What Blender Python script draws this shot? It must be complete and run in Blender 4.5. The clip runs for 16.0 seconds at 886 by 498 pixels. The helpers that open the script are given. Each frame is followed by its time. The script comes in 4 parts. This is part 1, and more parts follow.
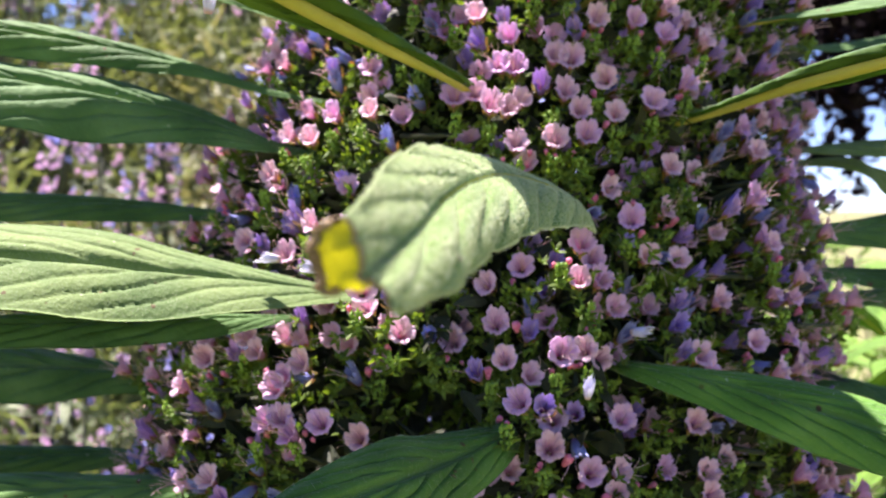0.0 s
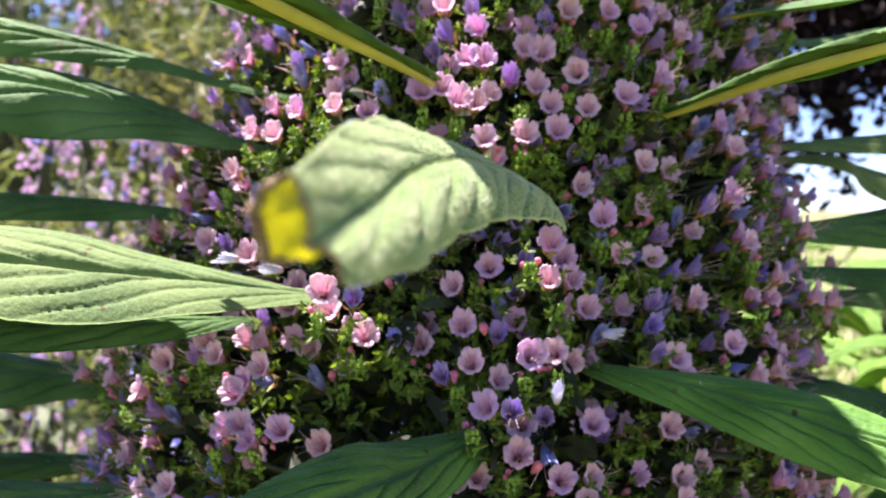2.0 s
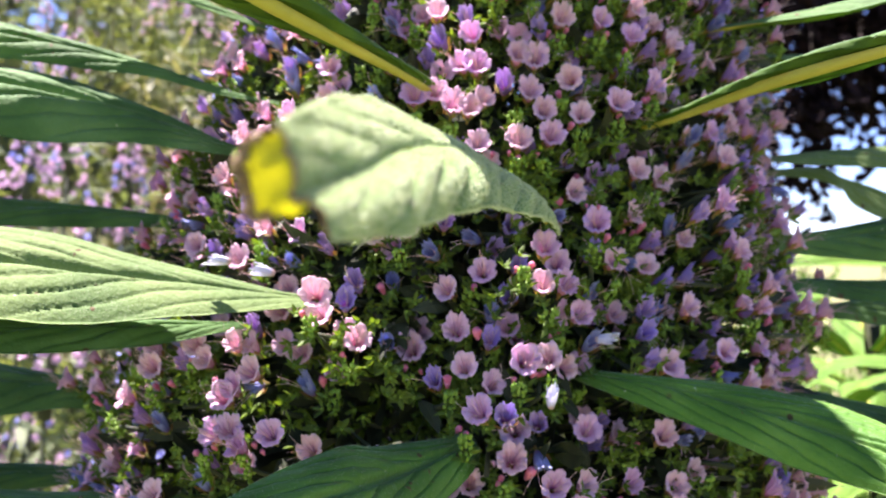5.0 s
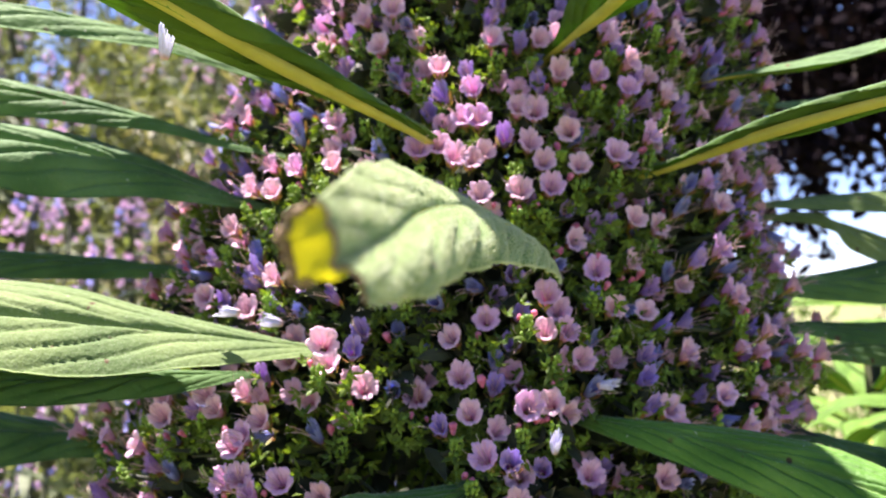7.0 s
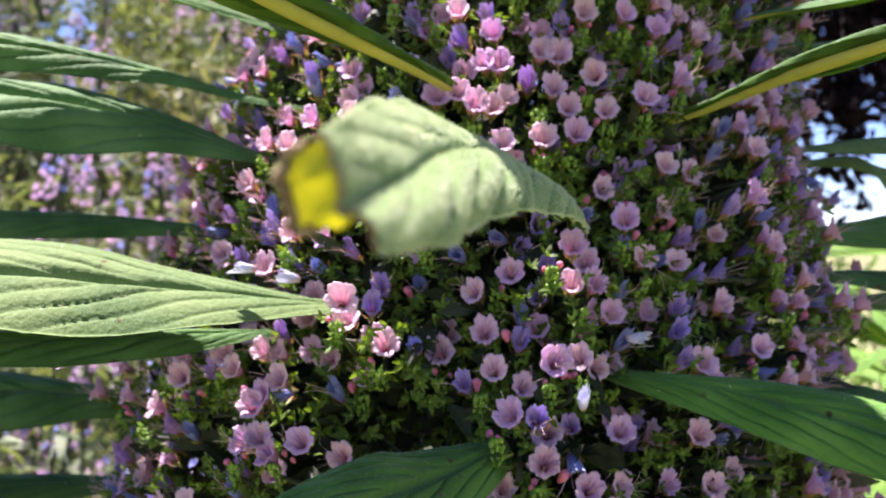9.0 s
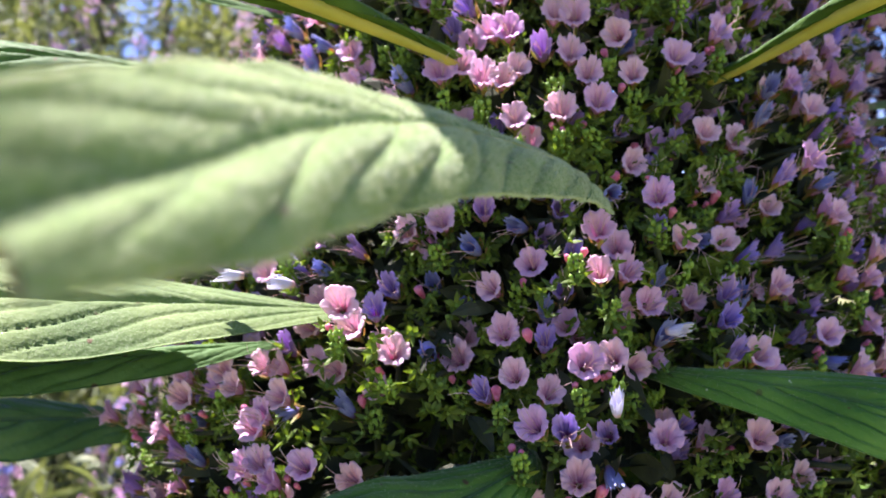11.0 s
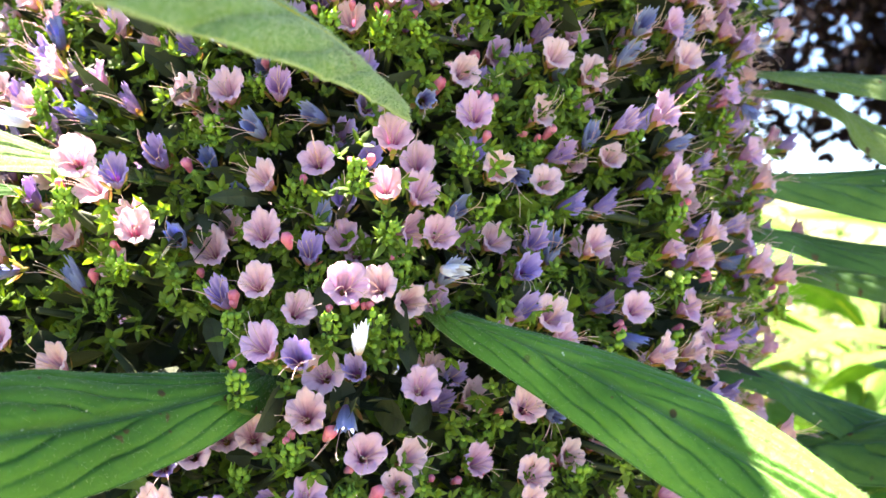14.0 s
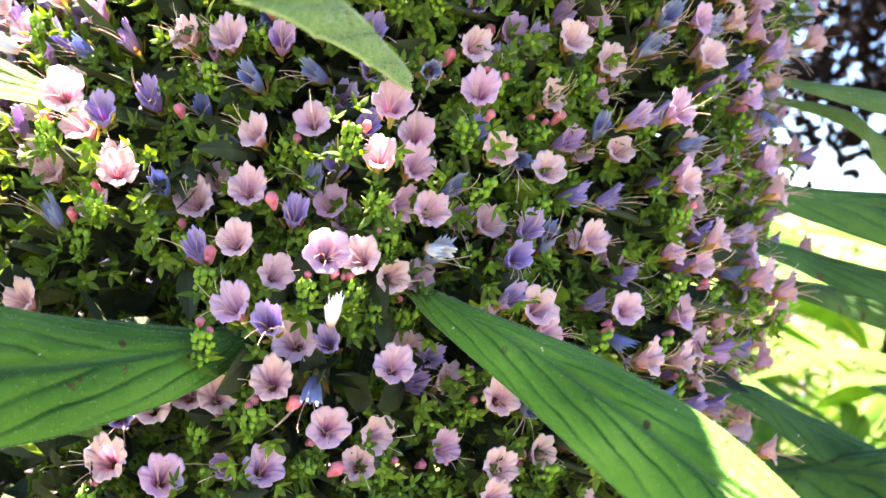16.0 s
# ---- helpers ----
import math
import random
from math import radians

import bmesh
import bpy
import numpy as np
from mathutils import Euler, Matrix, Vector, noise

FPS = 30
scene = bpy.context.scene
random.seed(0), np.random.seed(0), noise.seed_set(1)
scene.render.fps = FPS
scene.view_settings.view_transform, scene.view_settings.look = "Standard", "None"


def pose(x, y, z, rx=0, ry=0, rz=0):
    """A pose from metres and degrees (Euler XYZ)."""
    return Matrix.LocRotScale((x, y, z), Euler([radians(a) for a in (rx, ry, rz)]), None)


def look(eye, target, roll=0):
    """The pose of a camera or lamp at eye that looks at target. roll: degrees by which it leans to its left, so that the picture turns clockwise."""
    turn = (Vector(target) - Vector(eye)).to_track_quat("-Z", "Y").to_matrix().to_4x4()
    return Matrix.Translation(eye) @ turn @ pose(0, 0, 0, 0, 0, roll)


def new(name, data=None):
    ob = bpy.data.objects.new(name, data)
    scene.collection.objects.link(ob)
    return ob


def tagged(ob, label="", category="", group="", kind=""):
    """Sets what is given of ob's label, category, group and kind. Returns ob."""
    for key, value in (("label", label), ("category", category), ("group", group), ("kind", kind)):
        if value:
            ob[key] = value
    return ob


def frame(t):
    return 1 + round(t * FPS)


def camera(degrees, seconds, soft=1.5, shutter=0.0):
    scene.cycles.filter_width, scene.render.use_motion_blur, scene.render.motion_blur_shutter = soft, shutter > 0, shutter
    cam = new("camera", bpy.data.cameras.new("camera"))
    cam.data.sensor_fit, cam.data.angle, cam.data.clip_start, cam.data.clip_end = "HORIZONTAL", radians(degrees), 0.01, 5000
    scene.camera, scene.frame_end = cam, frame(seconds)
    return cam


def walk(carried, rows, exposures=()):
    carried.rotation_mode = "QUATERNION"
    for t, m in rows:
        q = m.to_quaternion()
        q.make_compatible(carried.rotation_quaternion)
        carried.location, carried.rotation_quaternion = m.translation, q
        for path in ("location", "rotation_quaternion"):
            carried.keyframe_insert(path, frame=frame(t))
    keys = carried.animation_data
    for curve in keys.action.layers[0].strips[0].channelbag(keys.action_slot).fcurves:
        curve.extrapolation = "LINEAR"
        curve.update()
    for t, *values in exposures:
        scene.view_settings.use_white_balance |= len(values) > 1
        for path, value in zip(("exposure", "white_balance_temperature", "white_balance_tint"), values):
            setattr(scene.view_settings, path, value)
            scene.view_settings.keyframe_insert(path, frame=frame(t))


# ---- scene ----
cam = camera(48.0, 16.0)
PATH = [
    (0, (0.026, 0.045, 1.42), (-0.092, 2.04, 1.339), -0.2),
    (0.5, (0.02, 0.049, 1.417), (-0.111, 2.043, 1.333), 0.2),
    (1, (0.029, 0.065, 1.417), (-0.071, 2.061, 1.341), 0.1),
    (1.5, (0.032, 0.06, 1.419), (-0.065, 2.056, 1.341), -0.1),
    (2, (0.035, 0.059, 1.419), (-0.064, 2.055, 1.339), -0.3),
    (2.5, (0.031, 0.062, 1.417), (-0.059, 2.058, 1.34), 0.1),
    (3, (0.029, 0.064, 1.416), (-0.06, 2.061, 1.355), 0.2),
    (3.5, (0.029, 0.067, 1.414), (-0.034, 2.065, 1.382), 0.2),
    (6, (0.031, 0.057, 1.41), (-0.034, 2.056, 1.388), -0.0),
    (6.5, (0.031, 0.056, 1.41), (-0.074, 2.053, 1.427), -0.5),
    (7, (0.029, 0.051, 1.414), (-0.032, 2.049, 1.468), -0.5),
    (7.5, (0.03, 0.045, 1.412), (-0.043, 2.044, 1.441), -0.4),
    (8, (0.031, 0.042, 1.412), (-0.053, 2.04, 1.409), -0.4),
    (8.5, (0.03, 0.053, 1.412), (-0.068, 2.051, 1.388), -0.7),
    (11, (0.052, 0.11, 1.408), (-0.227, 2.09, 1.383), -4.8),
    (11.5, (0.047, 0.128, 1.408), (-0.261, 2.104, 1.392), -4.8),
    (12, (0.057, 0.138, 1.408), (-0.314, 2.102, 1.364), -5.2),
    (12.5, (0.069, 0.149, 1.402), (-0.372, 2.099, 1.327), -5.3),
    (13, (0.077, 0.15, 1.402), (-0.344, 2.104, 1.332), -2.8),
    (13.5, (0.085, 0.15, 1.404), (-0.24, 2.12, 1.293), 2.0),
    (14, (0.093, 0.162, 1.407), (-0.036, 2.146, 1.191), 7.6),
    (14.5, (0.1, 0.177, 1.405), (-0.056, 2.15, 1.117), 11.8),
    (15, (0.1, 0.179, 1.408), (-0.014, 2.156, 1.13), 14.9),
    (15.5, (0.103, 0.174, 1.408), (-0.048, 2.149, 1.134), 14.3),
    (16, (0.099, 0.173, 1.409), (-0.046, 2.148, 1.133), 13.9),
]
EXPOSURE = [(0, 1.99, 6270, 33), (0.5, 1.62, 6270, 33), (1, 1.91, 6330, 32), (2, 2.06, 6240, 32), (3.5, 2.02, 6250, 32), (6, 2.44, 6250, 32),
            (7, 2.11, 6340, 33), (8, 1.64, 6340, 33), (8.5, 1.84, 6230, 32), (11, 2.10, 6000, 38), (12, 2.12, 5960, 36), (13, 2.88, 5990, 21),
            (14, 3.46, 6890, 16), (14.5, 3.84, 6890, 15), (15.2, 3.74, 7060, 15), (16, 3.56, 7120, 16)]
walk(cam, [(t, look(eye, target, roll)) for t, eye, target, roll in PATH], EXPOSURE)
cam.data.dof.use_dof = True
cam.data.dof.focus_distance = 0.27
cam.data.dof.aperture_fstop = 21

# ---- sky, sun ----
SUN_TO = Vector((-0.24, 0.20, 0.85)).normalized()
world = bpy.data.worlds.new("world")
scene.world = world
world.use_nodes = True
wn = world.node_tree
sky = wn.nodes.new("ShaderNodeTexSky")
sky.sky_type = "NISHITA"
sky.sun_disc = False
sky.dust_density = 0.0
sky.ozone_density = 3.5
sky.air_density = 0.5
sky.sun_elevation = math.asin(SUN_TO.z)
sky.sun_rotation = math.atan2(SUN_TO.x, SUN_TO.y)
wn.nodes["Background"].inputs["Strength"].default_value = 0.07
wn.links.new(sky.outputs["Color"], wn.nodes["Background"].inputs["Color"])
sun_data = bpy.data.lights.new("sun", "SUN")
sun_data.energy, sun_data.angle, sun_data.color = 5.0, radians(0.5), (1.0, 0.95, 0.86)
sun = new("sun", sun_data)
sun.matrix_world = look(SUN_TO * 20, (0, 0, 0))


# ---- materials ----
def shader(name):
    m = bpy.data.materials.new(name)
    m.use_nodes = True
    t = m.node_tree
    return m, t, t.nodes["Principled BSDF"], t.nodes["Material Output"]


def node(t, kind, **values):
    n = t.nodes.new(kind)
    for key, value in values.items():
        n.inputs[key].default_value = value
    return n


def ramp(t, source, *stops):
    n = t.nodes.new("ShaderNodeValToRGB")
    while len(n.color_ramp.elements) < len(stops):
        n.color_ramp.elements.new(0.5)
    for e, (at, colour) in zip(n.color_ramp.elements, stops):
        e.position, e.color = at, (*colour, 1)
    t.links.new(source, n.inputs["Fac"])
    return n.outputs["Color"]


def mix(t, how, fac, a, b):
    n = t.nodes.new("ShaderNodeMix")
    n.data_type, n.blend_type = "RGBA", how
    for socket, v in ((n.inputs["Factor"], fac), (n.inputs["A"], a), (n.inputs["B"], b)):
        if isinstance(v, bpy.types.NodeSocket):
            t.links.new(v, socket)
        else:
            socket.default_value = v if isinstance(v, float) else (*v, 1)
    return n.outputs["Result"]


def noise_of(t, scale, detail=4.0, coords="Object", stretch=(1, 1, 1)):
    c = t.nodes.new("ShaderNodeTexCoord")
    mp = t.nodes.new("ShaderNodeMapping")
    mp.inputs["Scale"].default_value = stretch
    t.links.new(c.outputs[coords], mp.inputs["Vector"])
    n = node(t, "ShaderNodeTexNoise", Scale=scale, Detail=detail)
    t.links.new(mp.outputs["Vector"], n.inputs["Vector"])
    return n.outputs["Fac"]


def attribute(t, name):
    n = t.nodes.new("ShaderNodeAttribute")
    n.attribute_name = name
    return n.outputs["Fac"]


def thin(t, surface, out, colour, share):
    """Lets light through a thin blade or petal."""
    tr = t.nodes.new("ShaderNodeBsdfTranslucent")
    ms = node(t, "ShaderNodeMixShader", Fac=share)
    if isinstance(colour, bpy.types.NodeSocket):
        t.links.new(colour, tr.inputs["Color"])
    else:
        tr.inputs["Color"].default_value = (*colour, 1)
    t.links.new(surface.outputs["BSDF"], ms.inputs[1])
    t.links.new(tr.outputs["BSDF"], ms.inputs[2])
    t.links.new(ms.outputs["Shader"], out.inputs["Surface"])


def bumped(t, surface, height, strength, distance):
    b = node(t, "ShaderNodeBump", Strength=strength, Distance=distance)
    t.links.new(height, b.inputs["Height"])
    t.links.new(b.outputs["Normal"], surface.inputs["Normal"])


def dots(t, scale, size, rare):
    """Scattered round spots: how many to the metre, how wide against their spacing, and what share of them is missing."""
    c = t.nodes.new("ShaderNodeTexCoord")
    v = node(t, "ShaderNodeTexVoronoi", Scale=scale)
    t.links.new(c.outputs["Object"], v.inputs["Vector"])
    spot = ramp(t, v.outputs["Distance"], (size * 0.8, (0.9, 0.9, 0.9)), (size * 1.3, (0, 0, 0)))
    some = ramp(t, v.outputs["Color"], (rare, (0, 0, 0)), (rare + 0.02, (1, 1, 1)))
    return mix(t, "MULTIPLY", 1.0, spot, some)


def blade_material(name, dark, mid, pale, vein, through_colour, share, rough=0.62, sheen=0.25, specked=True, fuzz=0.0):
    m, t, p, out = shader(name)
    base = ramp(t, noise_of(t, 38, 5), (0.30, dark), (0.52, mid), (0.75, pale))
    rnd = t.nodes.new("ShaderNodeObjectInfo").outputs["Random"]
    base = mix(t, "MULTIPLY", 0.55, base, ramp(t, rnd, (0, (0.72, 0.80, 0.82)), (1, (1.1, 1.1, 0.9))))
    base = mix(t, "MIX", ramp(t, attribute(t, "rib"), (0.25, (0, 0, 0)), (1, (0.4, 0.4, 0.4))), base, vein)
    # groove shadow painted in: colour darkened along the sunken side veins
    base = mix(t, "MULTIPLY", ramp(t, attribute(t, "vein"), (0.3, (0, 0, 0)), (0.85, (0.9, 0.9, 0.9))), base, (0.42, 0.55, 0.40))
    base = mix(t, "MULTIPLY", 0.5, base, ramp(t, noise_of(t, 9, 3), (0.35, (0.72, 0.78, 0.72)), (0.65, (1.15, 1.12, 1.0))))
    if specked:
        specks = ramp(t, noise_of(t, 150, 2), (0.715, (0, 0, 0)), (0.74, (0.8, 0.8, 0.8)))
        base = mix(t, "MIX", specks, base, (0.10, 0.045, 0.02))
        base = mix(t, "MIX", dots(t, 75, 0.085, 0.62), base, (0.075, 0.035, 0.018))
        base = mix(t, "MIX", dots(t, 330, 0.10, 0.80), base, (0.62, 0.66, 0.52))
    if fuzz:
        felt = ramp(t, noise_of(t, 1300, 3), (0.48, (0, 0, 0)), (0.66, (fuzz, fuzz, fuzz)))
        base = mix(t, "MIX", felt, base, (0.66, 0.72, 0.52))
    t.links.new(base, p.inputs["Base Color"])
    p.inputs["Roughness"].default_value = rough
    p.inputs["Specular IOR Level"].default_value = 0.22
    p.inputs["Sheen Weight"].default_value = sheen
    p.inputs["Sheen Roughness"].default_value = 0.4
    p.inputs["Sheen Tint"].default_value = (0.9, 1, 0.8, 1)
    bumped(t, p, noise_of(t, 420, 5), 0.55, 0.0012)
    thin(t, p, out, mix(t, "MULTIPLY", 1.0, base, through_colour), share)
    return m


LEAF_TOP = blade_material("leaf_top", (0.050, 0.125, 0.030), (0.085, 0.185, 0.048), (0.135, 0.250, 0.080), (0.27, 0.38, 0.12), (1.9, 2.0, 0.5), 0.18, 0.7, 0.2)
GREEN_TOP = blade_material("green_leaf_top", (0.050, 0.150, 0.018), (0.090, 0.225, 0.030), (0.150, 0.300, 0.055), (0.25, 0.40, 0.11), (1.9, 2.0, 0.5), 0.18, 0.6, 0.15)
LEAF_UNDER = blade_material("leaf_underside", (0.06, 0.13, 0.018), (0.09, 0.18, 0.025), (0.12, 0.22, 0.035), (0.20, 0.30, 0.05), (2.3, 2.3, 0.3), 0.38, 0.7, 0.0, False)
# hairy leaf, paler than LEAF_TOP because direct sun is put into its colour
SUNLIT_HOARY_TOP = blade_material("sunlit_hoary_leaf_top", (0.10, 0.175, 0.045), (0.15, 0.23, 0.065), (0.22, 0.30, 0.10), (0.34, 0.40, 0.15), (1.6, 1.7, 0.4), 0.18, 0.75, 0.15, fuzz=0.1)
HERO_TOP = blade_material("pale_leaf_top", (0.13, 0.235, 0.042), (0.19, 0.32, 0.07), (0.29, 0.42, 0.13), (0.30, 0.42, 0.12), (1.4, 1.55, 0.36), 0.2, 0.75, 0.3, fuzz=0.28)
FAR_LEAF = blade_material("garden_leaf", (0.07, 0.10, 0.045), (0.18, 0.215, 0.11), (0.40, 0.43, 0.28), (0.36, 0.40, 0.22), (1.6, 1.6, 0.5), 0.25)
FRESH_LEAF = blade_material("fresh_leaf", (0.085, 0.19, 0.02), (0.13, 0.26, 0.032), (0.18, 0.32, 0.05), (0.32, 0.46, 0.10), (1.5, 1.5, 0.35), 0.24, 0.65, 0.1)
DRY_LEAF = blade_material("dry_grass_leaf", (0.19, 0.19, 0.10), (0.29, 0.29, 0.17), (0.42, 0.42, 0.27), (0.42, 0.42, 0.26), (1.3, 1.2, 0.5), 0.2)


def plain(name, low, high, scale, rough, through_colour=None, share=0.3, spread=0.4, gloss=0.4):
    m, t, p, out = shader(name)
    base = ramp(t, noise_of(t, scale, 4), (0.3, low), (0.7, high))
    rnd = t.nodes.new("ShaderNodeObjectInfo").outputs["Random"]
    isl = t.nodes.new("ShaderNodeNewGeometry").outputs["Random Per Island"]
    base = mix(t, "MULTIPLY", spread, base, ramp(t, rnd, (0, (0.65, 0.7, 0.7)), (1, (1.25, 1.2, 1.1))))
    base = mix(t, "MULTIPLY", spread, base, ramp(t, isl, (0, (0.6, 0.65, 0.7)), (1, (1.3, 1.25, 1.1))))
    t.links.new(base, p.inputs["Base Color"])
    p.inputs["Roughness"].default_value = rough
    p.inputs["Specular IOR Level"].default_value = gloss
    bumped(t, p, noise_of(t, scale * 6, 3), 0.3, 0.0008)
    if through_colour:
        thin(t, p, out, mix(t, "MULTIPLY", 1.0, base, through_colour), share)
    return m


MIDRIB = plain("midrib", (0.50, 0.50, 0.07), (0.64, 0.61, 0.11), 60, 0.5, (1.3, 1.1, 0.4), 0.4, 0.15)
TIP = plain("yellow_leaf_tip", (0.50, 0.54, 0.01), (0.66, 0.68, 0.03), 120, 0.6, (1.2, 1.1, 0.2), 0.6, 0.1)
DRIED = plain("dried_brown_margin", (0.16, 0.10, 0.045), (0.32, 0.24, 0.13), 300, 0.8)
BUD = plain("green_bud", (0.13, 0.26, 0.025), (0.25, 0.41, 0.048), 260, 0.55, (1.4, 1.5, 0.5), 0.15)
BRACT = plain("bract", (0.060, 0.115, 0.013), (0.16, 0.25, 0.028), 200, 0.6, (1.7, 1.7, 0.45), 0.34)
# dark stalks; also paints shade onto the bracts inside the spike
STALK_AND_SHADE = plain("stalk", (0.022, 0.03, 0.012), (0.055, 0.068, 0.025), 90, 0.7)
FILAMENT = plain("filament", (0.80, 0.52, 0.54), (0.88, 0.74, 0.66), 200, 0.5, (1, 0.9, 0.9), 0.3)
ANTHER = plain("anther", (0.40, 0.34, 0.32), (0.62, 0.54, 0.48), 400, 0.7)
SEPAL = plain("flushed_sepal", (0.30, 0.10, 0.06), (0.24, 0.30, 0.06), 240, 0.6, (1.4, 1.3, 0.6), 0.3)
ROSE = plain("rose_bud", (0.66, 0.13, 0.28), (0.84, 0.34, 0.48), 260, 0.5, (1.2, 0.8, 0.8), 0.25)
HAIR = plain("leaf_hair", (0.42, 0.52, 0.28), (0.62, 0.70, 0.44), 90, 0.5, (1, 1, 0.9), 0.3, 0.2)
BARK = plain("bark", (0.03, 0.022, 0.018), (0.09, 0.07, 0.055), 14, 0.85)
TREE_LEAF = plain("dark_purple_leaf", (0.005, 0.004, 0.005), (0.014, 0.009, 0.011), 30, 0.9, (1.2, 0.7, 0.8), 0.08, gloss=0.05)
SOIL = plain("dry_grass_ground", (0.10, 0.11, 0.035), (0.20, 0.20, 0.075), 3.0, 0.9, spread=0.0)
FAR_MAUVE = plain("garden_flower_mauve", (0.60, 0.38, 0.56), (0.82, 0.62, 0.76), 50, 0.6, (1.1, 1, 1.2), 0.3, 0.5)
FAR_BLUE = plain("garden_flower_blue", (0.26, 0.28, 0.66), (0.50, 0.52, 0.86), 50, 0.6, (1, 1, 1.2), 0.3, 0.5)


def petal_material(name, throat, wall, rim, streak, low, high, share=0.35):
    """Petals: a dark throat, pale rim and fine streaks along the tube; every flower a little different."""
    m, t, p, out = shader(name)
    base = ramp(t, attribute(t, "h"), (0.0, throat), (0.08, throat), (0.27, wall), (0.95, rim))
    base = mix(t, "MIX", ramp(t, attribute(t, "streak"), (0.35, (0, 0, 0)), (0.9, (0.75, 0.75, 0.75))), base, streak)
    rnd = t.nodes.new("ShaderNodeObjectInfo").outputs["Random"]
    base = mix(t, "MULTIPLY", 1.0, base, ramp(t, rnd, (0.0, low), (0.45, (1, 1, 1)), (1.0, high)))
    base = mix(t, "MULTIPLY", 0.35, base, ramp(t, noise_of(t, 420, 3), (0.3, (0.7, 0.66, 0.72)), (0.7, (1.05, 1.05, 1.05))))
    t.links.new(base, p.inputs["Base Color"])
    p.inputs["Roughness"].default_value = 0.55
    p.inputs["Sheen Weight"].default_value = 0.15
    bumped(t, p, noise_of(t, 1500, 2), 0.25, 0.0003)
    thin(t, p, out, base, share)
    return m


PINK = petal_material("pink_petal", (0.62, 0.18, 0.34), (0.85, 0.49, 0.65), (0.92, 0.67, 0.79), (0.68, 0.27, 0.46), (0.95, 0.86, 1.08), (1.03, 1.06, 0.97), 0.45)
VIOLET = petal_material("violet_petal", (0.48, 0.13, 0.38), (0.44, 0.29, 0.64), (0.57, 0.43, 0.78), (0.36, 0.17, 0.56), (0.8, 0.85, 1.1), (1.15, 0.95, 1.0), 0.4)
BLUE = petal_material("blue_petal", (0.26, 0.14, 0.38), (0.25, 0.27, 0.58), (0.38, 0.44, 0.76), (0.20, 0.18, 0.50), (0.75, 0.8, 1.0), (1.15, 1.15, 1.1), 0.4)


# ---- mesh tools ----
def mesh_of(name, verts, faces, materials, slots=None, smooth=True, **layers):
    me = bpy.data.meshes.new(name)
    me.from_pydata([tuple(v) for v in verts], [], [tuple(f) for f in faces])
    for m in materials:
        me.materials.append(m)
    if slots is not None:
        me.polygons.foreach_set("material_index", np.asarray(slots, dtype=np.int32))
    for key, values in layers.items():
        me.attributes.new(key, "FLOAT", "POINT").data.foreach_set("value", np.asarray(values, dtype=np.float32))
    if smooth:
        me.polygons.foreach_set("use_smooth", np.ones(len(me.polygons), dtype=bool))
    me.update()
    return me


def part(name, me, parent, m=None, label=""):
    """A mesh as one part under a thing or a part, at a pose in its parent's space."""
    ob = new(name, me)
    ob.parent = parent
    if m is not None:
        ob.matrix_basis = m
    return tagged(ob, label)


def thing(name, x, y, z, label, category, group="", kind=""):
    ob = new(name)
    ob.location = (x, y, z)
    ob.empty_display_size = 0.1
    return tagged(ob, label, category, group, kind)


def grid_faces(rows, cols, start=0, closed=False, flip=False):
    faces = []
    for i in range(rows - 1):
        for j in range(cols if closed else cols - 1):
            k = (j + 1) % cols
            f = (start + i * cols + j, start + i * cols + k, start + (i + 1) * cols + k, start + (i + 1) * cols + j)
            faces.append(f[::-1] if flip else f)
    return faces


def smooth_line(points, n):
    """n places along a smooth line through the points, by arc."""
    p = [np.array(q, dtype=float) for q in points]
    p = [2 * p[0] - p[1], *p, 2 * p[-1] - p[-2]]
    fine = []
    for i in range(1, len(p) - 2):
        for u in np.linspace(0, 1, 24, endpoint=False):
            a, b, c, d = p[i - 1:i + 3]
            fine.append(0.5 * (2 * b + (c - a) * u + (2 * a - 5 * b + 4 * c - d) * u * u + (3 * b - a - 3 * c + d) * u ** 3))
    fine.append(p[-2])
    fine = np.array(fine)
    run = np.r_[0, np.cumsum(np.linalg.norm(np.diff(fine, axis=0), axis=1))]
    at = np.linspace(0, run[-1], n)
    return np.stack([np.interp(at, run, fine[:, k]) for k in range(3)], axis=1), run[-1]


def frames_along(line, rolls):
    """Tangent, side and upper normal at each place; rolls turn the blade about its length, in degrees."""
    tan = np.gradient(line, axis=0)
    tan /= np.linalg.norm(tan, axis=1)[:, None]
    up = np.array((0, 0, 1.0)) - tan * tan[:, 2:3]
    up /= np.linalg.norm(up, axis=1)[:, None]
    side = np.cross(tan, up)
    a = np.radians(np.interp(np.linspace(0, 1, len(line)), np.linspace(0, 1, len(rolls)), rolls))[:, None]
    return tan, side * np.cos(a) + up * np.sin(a), up * np.cos(a) - side * np.sin(a)


